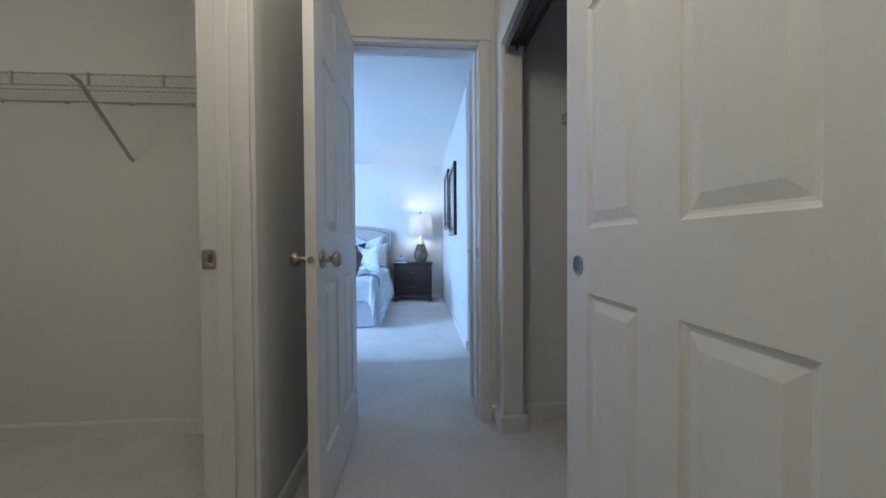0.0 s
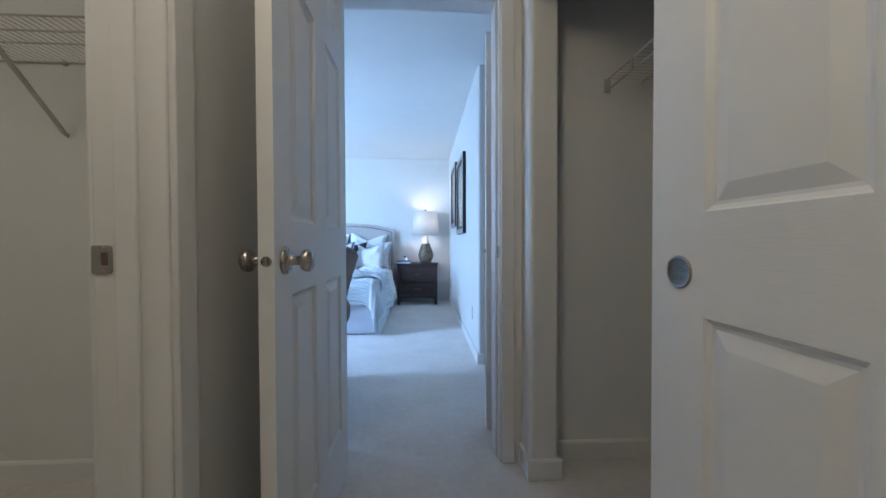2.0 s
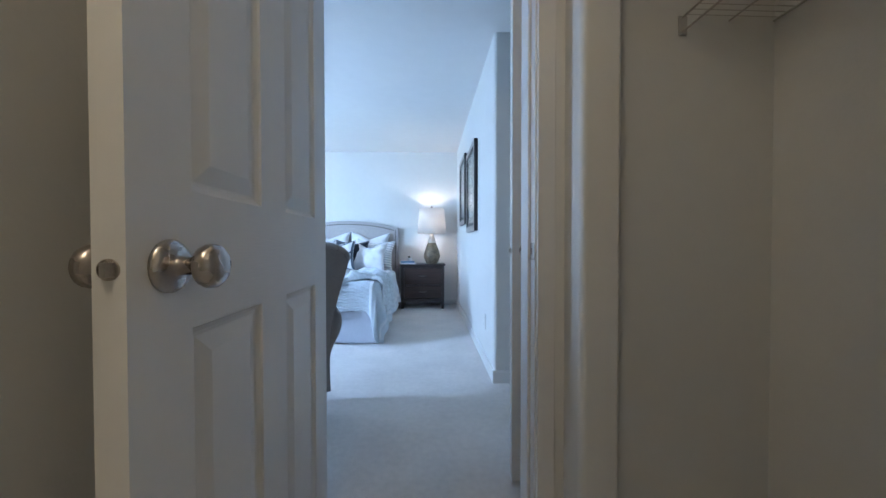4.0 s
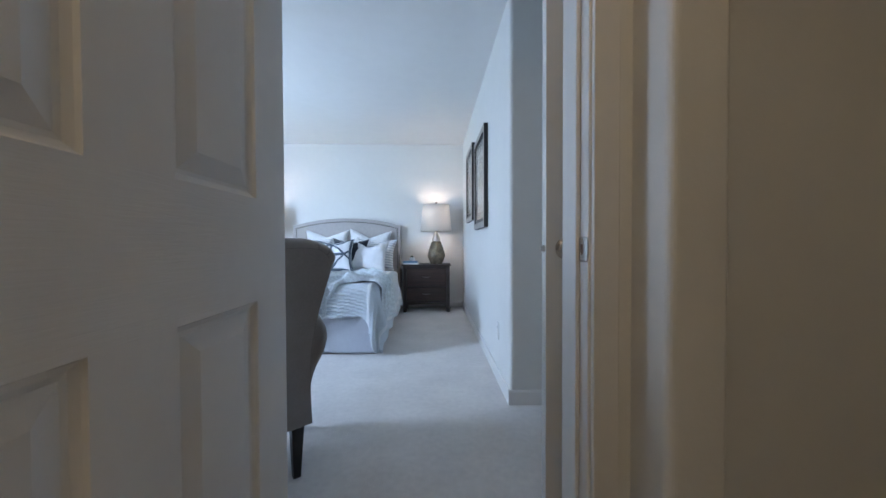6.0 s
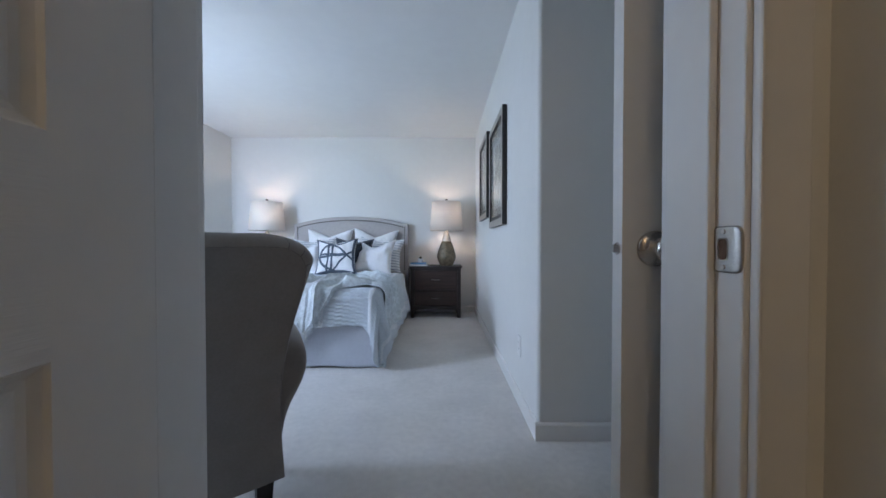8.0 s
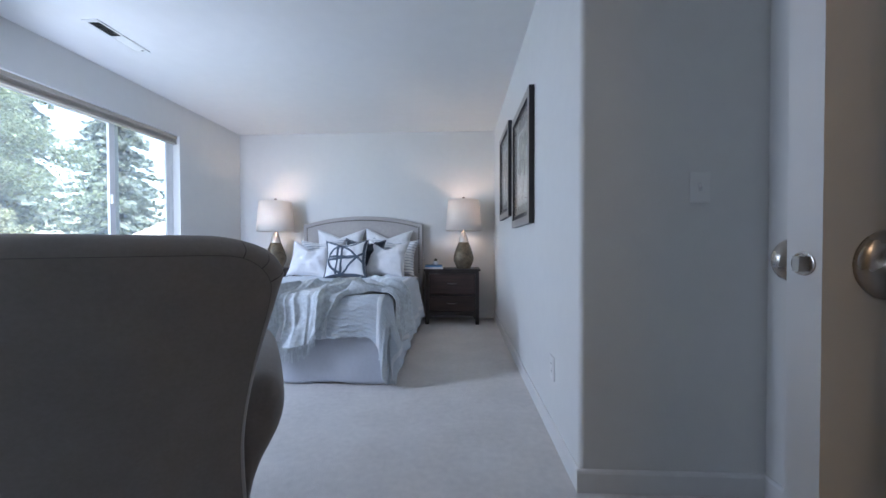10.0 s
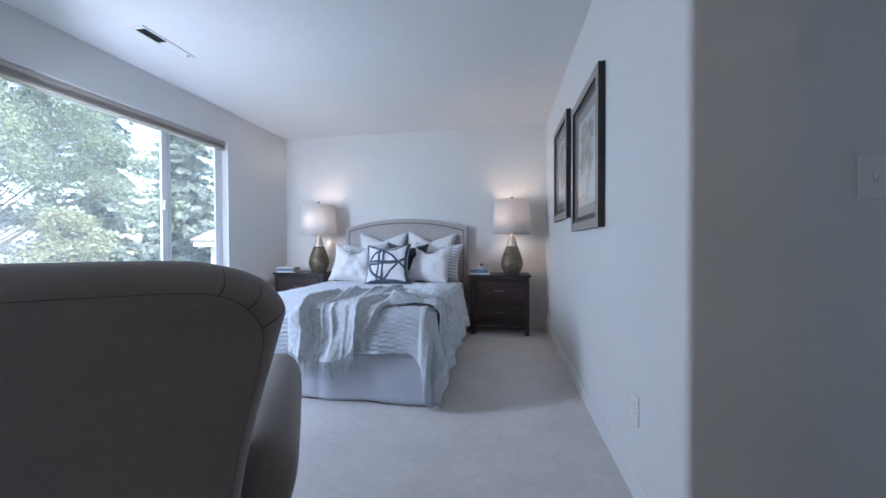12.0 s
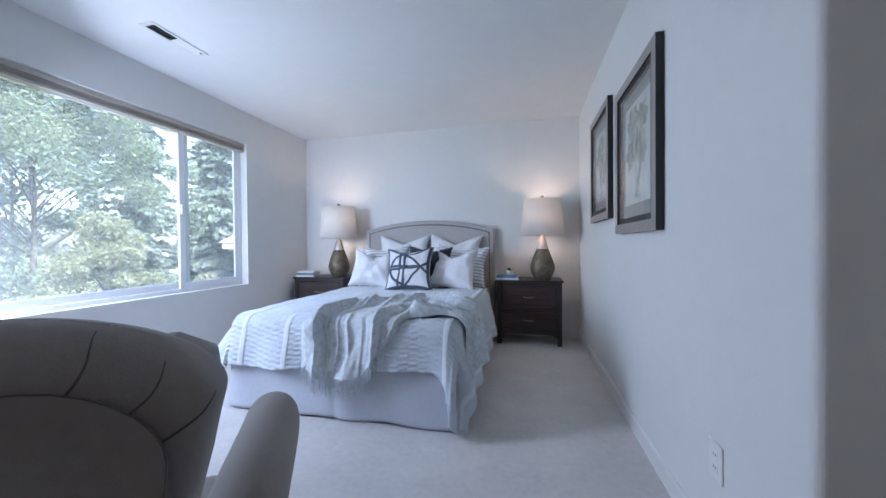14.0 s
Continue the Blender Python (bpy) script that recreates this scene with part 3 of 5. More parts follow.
def strike(name, m, label):
    """Strike plate in its local x (across) and z, lip towards +x, facing -y."""
    top = base(name, m, label, "strike plate")
    bm = bmesh.new()
    rows = []
    n = 56
    for k in range(n):
        w = 2 * math.pi * k / n
        c, q = math.cos(w), math.sin(w)
        ox, oz = 0.0075 + 0.0208 * math.copysign(abs(c) ** 0.32, c), 0.0285 * math.copysign(abs(q) ** 0.32, q)
        hx, hz = 0.001 + 0.0072 * math.copysign(abs(c) ** 0.45, c), 0.0125 * math.copysign(abs(q) ** 0.45, q)
        ring = []
        for j in range(7):
            f = j / 6
            x, z = hx + (ox - hx) * f, hz + (oz - hz) * f
            ring.append((x, -0.002 + 22.0 * max(0.0, x - 0.016) ** 2, z))
        rows.append([bm.verts.new((hx, 0.001, hz))] + [bm.verts.new(v) for v in ring] + [bm.verts.new((ring[-1][0], ring[-1][1] + 0.002, ring[-1][2]))])
    for k in range(n):
        a, b = rows[k], rows[(k + 1) % n]
        for j in range(len(a) - 1):
            bm.faces.new((a[j], a[j + 1], b[j + 1], b[j]))
    bmesh.ops.recalc_face_normals(bm, faces=bm.faces[:])
    part("plate", bm, STEEL, top, smooth=True)
    part("latch_hole", B(-0.006, 0.008, -0.0006, 0.0, -0.0125, 0.0125), BAREWOOD, top, "bare wood in the latch mortise")
    for z in (-0.022, 0.022):
        o = part("screw", lathe(bmesh.new(), [(0.0035, 0), (0.0028, -0.0012), (0.0005, -0.0013)], 12, axis='y'), NICKEL, top)
        o.location = (0.003, -0.002, z)
    return top


strike("strike_plate", pose(JX1 - 0.0005, H0 + 0.027, 0.933, 0, 0, -90), "brushed steel strike plate on the doorway jamb")
strike("strike_plate", pose(-0.449, LY1 - 0.0125, 0.942, 0, 180, 0), "brushed steel strike plate on the closet jamb")

# ---- window ----
win = base("window_1", Matrix.Identity(4), "wide white vinyl slider window with a green view", "window", kind="structure")
FX0, FX1 = XW - 0.135, XW - 0.075
MY = 4.645
bm = bmesh.new()
box(bm, FX0, FX1, WY0, WY1, WZ0, WZ0 + 0.030)
box(bm, FX0, FX1, WY0, WY1, WZ1 - 0.030, WZ1)
box(bm, FX0, FX1, WY1 - 0.030, WY1, WZ0 + 0.030, WZ1 - 0.030)
box(bm, FX0, FX1, WY0, WY0 + 0.030, WZ0 + 0.030, WZ1 - 0.030)
mod_bevel(part("window_frame", bm, VINYL, win, "white vinyl outer frame"), 0.003, 2)
for ya, yb, xo in ((MY - 0.055, WY1 - 0.030, 0.018), (WY0 + 0.030, MY + 0.055, -0.012)):
    bm = bmesh.new()
    xa, xb = FX0 + 0.018 + xo, FX0 + 0.040 + xo
    za, zb = WZ0 + 0.030, WZ1 - 0.030
    w = 0.05
    box(bm, xa, xb, ya, yb, za, za + w)
    box(bm, xa, xb, ya, yb, zb - w, zb)
    box(bm, xa, xb, ya, ya + w, za + w, zb - w)
    box(bm, xa, xb, yb - w, yb, za + w, zb - w)
    s = mod_bevel(part("sash", bm, VINYL, win), 0.003, 2)
    p = part("pane", B(xa + 0.009, xa + 0.013, ya + w - 0.003, yb - w + 0.003, za + w - 0.003, zb - w + 0.003), VEILED, s, "clear glass pane")
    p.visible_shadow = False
bm = B(FX1 - 0.004, FX1 + 0.014, MY - 0.045, MY - 0.022, 1.30, 1.38, bevel=0.004)
part("sash_latch", bm, VINYL, win, "white sash latch")

bl = base("window_blind", pose(XW - 0.05, (WY0 + WY1) / 2, WZ1), "taupe cellular blind drawn up to the window head", "blind")
hw = (WY1 - WY0) / 2 - 0.004
bm = B(-0.028, 0.030, -hw, hw, -0.036, -0.001, bevel=0.005)
part("head_rail", bm, BLIND, bl, "taupe head rail")
for k in range(5):
    z = -0.038 - k * 0.0055
    bm = bmesh.new()
    prism(bm, [(-0.020, z - 0.0028), (0.0, z - 0.005), (0.021, z - 0.0028), (0.021, z - 0.0006), (0, z + 0.0), (-0.020, z - 0.0006)], -hw, hw)
    for v in bm.verts:
        v.co = Vector((v.co.x, v.co.z, v.co.y))
    bmesh.ops.recalc_face_normals(bm, faces=bm.faces[:])
    part("cell_pleat", bm, BLIND, bl)
part("bottom_rail", B(-0.022, 0.024, -hw, hw, -0.086, -0.066, bevel=0.004), BLIND, bl)

# ---- ceiling vent, switch, outlet ----
v = base("ceiling_vent", pose(-2.205, 4.10, CZ), "white metal ceiling register, half open", "vent")
bm = bmesh.new()
for a in ((-0.052, 0.052, -0.19, -0.165), (-0.052, 0.052, 0.165, 0.19), (-0.052, -0.036, -0.165, 0.165), (0.036, 0.052, -0.165, 0.165)):
    box(bm, *a, -0.006, 0)
part("frame", bm, PLASTIC, v)
# flat black sheet in place of the duct's dark depth
part("duct_opening", B(-0.036, 0.036, -0.165, 0.165, -0.0015, 0), HOLE_SHADE, v)
for k in range(23):
    y = -0.158 + k * 0.0144
    bm = bmesh.new()
    tl = -0.0045 if k < 11 else 0.0075
    prism(bm, [(y - 0.001 - tl, -0.0015), (y + 0.001 - tl, -0.0015), (y + 0.0012 + tl, -0.0062), (y - 0.0008 + tl, -0.0062)], -0.036, 0.036)
    for q in bm.verts:
        q.co = Vector((q.co.z, q.co.x, q.co.y))
    bmesh.ops.recalc_face_normals(bm, faces=bm.faces[:])
    # slats of the open half coloured dark, as the shaded duct would show between them
    part("slat", bm, METAL_AND_SLAT_SHADE if k < 10 else PLASTIC, v)
part("lever", B(0.018, 0.030, 0.150, 0.163, -0.011, -0.006, bevel=0.002), METAL_AND_SLAT_SHADE, v)

s = base("light_switch", pose(1.045, 3.137, 1.161), "white toggle light switch on the wall", "light switch")
part("plate", B(-0.0375, 0.0375, -0.006, 0, -0.058, 0.058, bevel=0.004), PLASTIC, s)
part("toggle", B(-0.005, 0.005, -0.016, -0.006, -0.004, 0.014, bevel=0.002), PLASTIC, s)
part("toggle_slot", B(-0.0065, 0.0065, -0.0068, -0.006, -0.0155, 0.0155), PAPER, s)
for z in (-0.03, 0.03):
    o = part("screw", lathe(bmesh.new(), [(0.003, 0), (0.0025, -0.0012), (0.0005, -0.0013)], 10, axis='y'), PLASTIC, s)
    o.location = (0, -0.006, z)

s = base("wall_outlet", pose(XE, 3.507, 0.343, 0, 0, -90), "white duplex outlet low on the wall", "outlet")
part("plate", B(-0.0375, 0.0375, -0.006, 0, -0.058, 0.058, bevel=0.004), PLASTIC, s)
for z in (-0.0195, 0.0195):
    r = part("receptacle", B(-0.0165, 0.0165, -0.0075, -0.006, z - 0.014, z + 0.014, bevel=0.0007), PLASTIC, s)
    # slots are flat strips with their inner shade put into the colour
    for x in (-0.006, 0.006):
        part("slot", B(x - 0.001, x + 0.001, -0.0079, -0.0074, z - 0.002, z + 0.006), HOLE_SHADE, r)
s2 = copy_thing(s, pose(XE, 5.86, 0.343, 0, 0, -90))

# ---- wire shelves ----
def wire_shelf(name, m, length, depth, label, braces=(), step=0.0254):
    """Local x along the wall, -y out into the room, z = 0 at the shelf."""
    top = base(name, m, label, "closet shelf")
    for nm, y, z, r in (("back_rod", -0.008, 0, 0.0035), ("mid_rod", -depth * 0.5, -0.004, 0.003), ("front_rod", -depth, 0, 0.0035), ("lip_rod", -depth - 0.004, -0.05, 0.0035)):
        part(nm, tube(bmesh.new(), [(0, y, z), (length, y, z)], r), WIRE, top)
    n = int(length / step)
    mesh = None
    for k in range(n):
        x = step * (k + 0.5)
        if mesh is None:
            o = part("wire", tube(bmesh.new(), [(0, -0.006, 0.0045), (0, -depth, 0.0045)], 0.0016, 4), WIRE, top)
            mesh = o.data
        else:
            o = new("wire", mesh)
            o.parent = top
        o.location.x = x
    for k in range(int(length / 0.30)):
        x = 0.12 + 0.30 * k
        o = part("wall_clip", B(-0.006, 0.006, -0.012, 0.0, -0.012, 0.008, bevel=0.002), WIRE, top)
        o.location.x = x
        o = part("lip_clip", B(-0.004, 0.004, -depth - 0.009, -depth + 0.003, -0.052, 0.006, bevel=0.002), WIRE, top)
        o.location.x = x + 0.07
    for x in braces:
        bm = tube(bmesh.new(), [(x, -depth - 0.006, -0.002), (x, -depth + 0.035, -0.016), (x, -0.012, -0.285), (x, 0.0, -0.290)], 0.0085, 8)
        part("brace", bm, WIRE, top, "white steel support brace")
        o = part("brace_screw", lathe(bmesh.new(), [(0.004, 0), (0.003, -0.002), (0.0005, -0.0022)], 10, axis='y'), STEEL, top)
        o.location = (x, 0, -0.297)
    return top


wire_shelf("wire_shelf", pose(-2.3, H0, 1.707), 1.82, 0.305, "white wire closet shelf with a diagonal brace", braces=(1.02,))
ws = wire_shelf("wire_shelf", pose(CXB, H0 - 0.004, 1.69, 0, 0, -90), 1.70, 0.32, "white wire shelf in the sliding-door closet", braces=(1.2,))
part("end_bracket", B(0.0, 0.004, -0.332, -0.303, -0.056, 0.006, bevel=0.0015), WIRE, ws, "white plastic end bracket")

# ---- nightstands ----
def nightstand(m, label):
    """Origin on the floor, middle of the back; front towards -y."""
    t = base("nightstand", m, label, "nightstand", "nightstands beside the bed")
    W, D, Hh = 0.335, 0.365, 0.655
    bm = bmesh.new()
    box(bm, -W, W, -D - 0.012, 0.0, Hh - 0.022, Hh, bevel=0.004)
    part("tabletop", bm, ESPRESSO, t)
    for sx in (-1, 1):
        for y0, y1 in ((-D, -D + 0.045), (-0.045, 0.0)):
            xa, xb = sorted((sx * 0.318, sx * 0.273))
            part("leg", B(xa, xb, y0, y1, 0, Hh - 0.022, bevel=0.003), ESPRESSO, t)
        xa, xb = sorted((sx * 0.308, sx * 0.290))
        part("side_panel", B(xa, xb, -D + 0.045, -0.045, 0.12, Hh - 0.022), ESPRESSO, t)
    part("back_panel", B(-0.273, 0.273, -0.018, -0.008, 0.12, Hh - 0.022), ESPRESSO, t)
    bm = bmesh.new()
    for z0, z1 in ((Hh - 0.052, Hh - 0.022), (0.335, 0.352), (0.118, 0.150)):
        box(bm, -0.273, 0.273, -D + 0.004, -D + 0.03, z0, z1)
    part("rail", bm, ESPRESSO, t)
    part("bottom_board", B(-0.273, 0.273, -D + 0.03, -0.018, 0.122, 0.140), ESPRESSO, t)
    # arched apron under the drawers
    bm = bmesh.new()
    vs = []
    n = 14
    for k in range(n + 1):
        x = -0.273 + 0.546 * k / n
        z = 0.088 + 0.022 * math.sin(math.pi * k / n) ** 0.5
        vs.append([bm.verts.new((x, y, zz)) for y in (-D + 0.006, -D + 0.024) for zz in (z, 0.118)])
    for a, b in zip(vs, vs[1:]):
        bm.faces.new((a[0], b[0], b[1], a[1]))
        bm.faces.new((a[2], a[3], b[3], b[2]))
        bm.faces.new((a[0], a[2], b[2], b[0]))
    part("apron", bm, ESPRESSO, t)
    for z0, z1 in ((0.156, 0.331), (0.356, 0.598)):
        d = part("drawer_front", B(-0.269, 0.269, -D + 0.002, -D + 0.03, z0, z1, bevel=0.004), WALNUT, t, "dark walnut drawer front")
        zc = (z0 + z1) / 2 + 0.01
        bm = tube(bmesh.new(), [(-0.052, -D + 0.002, zc), (-0.050, -D - 0.014, zc), (-0.03, -D - 0.021, zc - 0.002), (0, -D - 0.023, zc - 0.003), (0.03, -D - 0.021, zc - 0.002), (0.050, -D - 0.014, zc), (0.052, -D + 0.002, zc)], [0.005, 0.005, 0.006, 0.0075, 0.006, 0.005, 0.005], 8)
        h = part("handle", bm, PEWTER, d, "pewter bow handle", smooth=True)
    return t


nightstand(pose(0.069, YB - 0.015, 0), "espresso two-drawer nightstand with walnut fronts")
nightstand(pose(-2.318, YB - 0.015, 0), "espresso two-drawer nightstand under the window corner")


def table_lamp(m, label):
    t = base("table_lamp", m, label, "lamp", "pair of bedside lamps")
    prof = [(0.078, 0.0), (0.084, 0.004), (0.088, 0.02)]
    for k in range(1, 15):
        u = k / 14
        z = 0.02 + u * 0.295
        r = 0.088 + 0.034 * math.sin(min(1, u / 0.36) * math.pi / 2) if u < 0.36 else 0.122 - 0.062 * ((u - 0.36) / 0.64) ** 1.35
        prof.append((r, z))
    part("body", lathe(bmesh.new(), prof, 40), LAMPBODY, t, "hammered bronze-green pear body", smooth=True)
    part("neck", lathe(bmesh.new(), [(0.060, 0.315), (0.0605, 0.318), (0.046, 0.375), (0.030, 0.425), (0.024, 0.437), (0.012, 0.440), (0.011, 0.47)], 36), SATIN, t, "brushed silver cone neck", smooth=True)
    bm = bmesh.new()
    rings = []
    for r, z in ((0.217, 0.455), (0.184, 0.822), (0.181, 0.822), (0.214, 0.455)):
        rings.append([bm.verts.new((r * math.cos(2 * math.pi * k / 56), r * math.sin(2 * math.pi * k / 56), z)) for k in range(56)])
    for a, b in ((0, 1), (1, 2), (2, 3), (3, 0)):
        for k in range(56):
            bm.faces.new((rings[a][k], rings[a][(k + 1) % 56], rings[b][(k + 1) % 56], rings[b][k]))
    bmesh.ops.recalc_face_normals(bm, faces=bm.faces[:])
    sh = part("shade", bm, SHADE, t, "off-white linen drum shade, lit", smooth=False)
    for p in sh.data.polygons:
        p.use_smooth = abs(p.normal.z) < 0.9
    for r, z in ((0.2175, 0.460), (0.1848, 0.817)):
        part("shade_trim", tube(bmesh.new(), [(r * math.cos(a * math.pi / 24), r * math.sin(a * math.pi / 24), z) for a in range(48)], 0.0022, 5, closed=True), SHADE, sh)
    bm = bmesh.new()
    tube(bm, [(0, 0.0, 0.47), (0.055, 0, 0.52), (0.055, 0, 0.70), (0, 0, 0.80)], 0.0018, 5)
    tube(bm, [(0, 0.0, 0.47), (-0.055, 0, 0.52), (-0.055, 0, 0.70), (0, 0, 0.80)], 0.0018, 5)
    tube(bm, [(-0.182, 0, 0.812), (0, 0, 0.808), (0.182, 0, 0.812)], 0.0018, 5)
    tube(bm, [(0, -0.182, 0.812), (0, 0, 0.808), (0, 0.182, 0.812)], 0.0018, 5)
    part("harp", bm, STEEL, t)
    part("bulb", lathe(bmesh.new(), [(0.012, 0.50), (0.014, 0.54), (0.026, 0.575), (0.031, 0.605), (0.024, 0.635), (0.004, 0.645)], 20), BULB, t, smooth=True)
    part("finial", lathe(bmesh.new(), [(0.005, 0.80), (0.006, 0.828), (0.013, 0.832), (0.0165, 0.842), (0.015, 0.856), (0.008, 0.862), (0.001, 0.864)], 20), BRONZE, t, smooth=True)
    p = m.translation
    lamp_point("bulb_light", (p.x, p.y, p.z + 0.68), BULB_W, (1.0, 0.75, 0.56), 0.03)
    return t


BULB = glow("bulb_glow", (1.0, 0.72, 0.45), 1.0)
BULB_W = 0.62
table_lamp(pose(0.207, 5.955, 0.655), "pear-shaped hammered table lamp with linen shade")
table_lamp(pose(-2.115, 5.955, 0.655), "pear-shaped hammered table lamp with linen shade")


def book(m, w, d, h, cover, label):
    t = base("book", m, label, "book", "books on the nightstands")
    part("page_block", B(-w / 2 + 0.004, w / 2 - 0.004, -d / 2 + 0.002, d / 2 - 0.004, 0.003, h - 0.003), PAPER, t)
    bm = bmesh.new()
    box(bm, -w / 2, w / 2, -d / 2, d / 2, 0, 0.003, bevel=0.0008)
    box(bm, -w / 2, w / 2, -d / 2, d / 2, h - 0.003, h, bevel=0.0008)
    box(bm, -w / 2, w / 2, -d / 2, -d / 2 + 0.003, 0.003, h - 0.003)
    part("cover", bm, cover, t)
    return t


book(pose(-0.155, 5.93, 0.655, 0, 0, 4), 0.235, 0.165, 0.020, PAPER, "white-covered book lying flat on the nightstand")
book(pose(-0.150, 5.935, 0.6755, 0, 0, -3), 0.20, 0.15, 0.022, BOOKBLUE, "blue-covered book on top of a white one")
book(pose(-2.505, 5.92, 0.655, 0, 0, 5), 0.225, 0.16, 0.022, PAPER, "pale book lying flat on the nightstand")
book(pose(-2.51, 5.92, 0.6775, 0, 0, 2), 0.22, 0.155, 0.024, BOOKTEAL, "teal-covered book in the middle of a pile")
book(pose(-2.505, 5.925, 0.7020, 0, 0, 6), 0.215, 0.15, 0.018, PAPER, "white book on top of the pile")

pt = base("succulent_pot", pose(-0.130, 5.945, 0.698), "small pale ceramic pot with a dark succulent", "potted plant")
part("pot", lathe(bmesh.new(), [(0.030, 0), (0.033, 0.003), (0.036, 0.05), (0.033, 0.05), (0.031, 0.044), (0.002, 0.044)], 24), POT, pt, smooth=True)
bm = bmesh.new()
rnd = random.Random(3)
for k in range(46):
    a, e = rnd.uniform(0, 6.283), rnd.uniform(0.2, 1.45)
    dr = Vector((math.cos(a) * math.cos(e), math.sin(a) * math.cos(e), math.sin(e)))
    sd = dr.cross(Vector((0, 0, 1))).normalized() * 0.006
    o0 = Vector((0, 0, 0.044)) + dr * 0.004
    q = [o0, o0 + dr * 0.018 + sd, o0 + dr * 0.034 * rnd.uniform(0.75, 1), o0 + dr * 0.018 - sd]
    bm.faces.new([bm.verts.new(p) for p in q])
part("succulent", bm, SUCCULENT, pt)

# ---- pictures ----
def picture(m, w, h, seed, label):
    """Local x along the wall, -y into the room, origin at the lower corner on the wall."""
    t = base("framed_picture", m, label, "picture", "pictures on the wall")
    fw, dp = 0.052, 0.036
    for q in (((0, 0), (w, 0), (w - fw, fw), (fw, fw)), ((w, 0), (w, h), (w - fw, h - fw), (w - fw, fw)),
              ((w, h), (0, h), (fw, h - fw), (w - fw, h - fw)), ((0, h), (0, 0), (fw, fw), (fw, h - fw))):
        bm = bmesh.new()
        fr = [bm.verts.new((x, -dp, z)) for x, z in q]
        bk = [bm.verts.new((x, -0.003, z)) for x, z in q]
        bm.faces.new(fr)
        for k in range(4):
            f = bm.faces.new((fr[k], fr[(k + 1) % 4], bk[(k + 1) % 4], bk[k]))
            f.material_index = 1
        bmesh.ops.recalc_face_normals(bm, faces=bm.faces[:])
        part("frame_side", bm, FRAMEFACE, t, mats=(FRAMEBLACK,))
    bm = bmesh.new()
    iw = 0.03
    for a in ((fw, w - fw, fw, fw + iw), (fw, w - fw, h - fw - iw, h - fw), (fw, fw + iw, fw + iw, h - fw - iw), (w - fw - iw, w - fw, fw + iw, h - fw - iw)):
        box(bm, a[0], a[1], -dp + 0.008, -0.004, a[2], a[3])
    part("inner_lip", bm, FRAMEBLACK, t, "black inner lip")
    part("mat", B(fw + iw, w - fw - iw, -0.010, -0.004, fw + iw, h - fw - iw), MATBOARD, t)
    px, pz = 0.085, 0.10
    part("print", B(fw + px, w - fw - px, -0.0125, -0.0105, fw + pz, h - fw - pz), PRINT, t, "pale grey watercolour flower print")
    bm = bmesh.new()
    rnd = random.Random(seed)
    x0, x1, z0, z1 = fw + px + 0.03, w - fw - px - 0.03, fw + pz + 0.06, h - fw - pz - 0.04
    lay = 0
    for k in range(9):
        cx, cz, R = rnd.uniform(x0 + 0.05, x1 - 0.05), rnd.uniform(z0 + (z1 - z0) * 0.3, z1 - 0.05), rnd.uniform(0.06, 0.10)
        for j in range(6):
            a = j * 1.047 + rnd.uniform(-0.2, 0.2)
            ex, ez = cx + math.cos(a) * R * 0.55, cz + math.sin(a) * R * 0.55
            lay += 1
            vs = []
            for i in range(9):
                b = 2 * math.pi * i / 9
                x = ex + math.cos(b) * R * 0.5 * math.cos(a) - math.sin(b) * R * 0.34 * math.sin(a)
                z = ez + math.cos(b) * R * 0.5 * math.sin(a) + math.sin(b) * R * 0.34 * math.cos(a)
                vs.append(bm.verts.new((min(max(x, x0 - 0.02), x1 + 0.02), -0.0127 - lay * 0.00002, z)))
            bm.faces.new(vs)
    for k in range(5):
        xa = rnd.uniform(x0 + 0.06, x1 - 0.06)
        xb = (x0 + x1) / 2 + rnd.uniform(-0.03, 0.03)
        zt = z0 + (z1 - z0) * 0.45
        bm.faces.new([bm.verts.new((x, -0.0126, z)) for x, z in ((xb, z0 - 0.03), (xb + 0.012, z0 - 0.03), (xa + 0.01, zt), (xa, zt))])
    part("painted_petals", bm, PETAL, t)
    gl = part("glazing", B(fw + iw, w - fw - iw, -0.0285, -0.0265, fw + iw, h - fw - iw), GLASS, t)
    gl.visible_shadow = False
    return t


picture(pose(XE, 4.575, 1.077, 0, 0, -90), 0.665, 0.835, 5, "pewter-framed grey flower print, hung lower")
picture(pose(XE, 5.385, 1.19, 0, 0, -90), 0.62, 0.815, 9, "pewter-framed grey flower print, hung higher")

# ---- bed ----
BX, BF, BT = -1.067, 4.10, 0.575     # bed centre, foot, top of the bedding
bed = base("bed", pose(BX, 0, 0), "upholstered grey queen bed with nailhead trim", "bed")
A = 0.735


def arch(x, w=0.765):
    u = max(-1.0, min(1.0, x / w))
    c = max(0.0, 1 - (abs(u) / 0.93) ** 2.0)
    return 1.205 + 0.098 * c ** 0.9


bm = bmesh.new()
n = 48
ft = [bm.verts.new((-0.765 + 1.53 * k / n, YB - 0.115, arch(-0.765 + 1.53 * k / n))) for k in range(n + 1)]
bt = [bm.verts.new((-0.765 + 1.53 * k / n, YB - 0.03, arch(-0.765 + 1.53 * k / n))) for k in range(n + 1)]
f0 = [bm.verts.new((v.co.x, v.co.y, 0.10)) for v in ft]
b0 = [bm.verts.new((v.co.x, v.co.y, 0.10)) for v in bt]
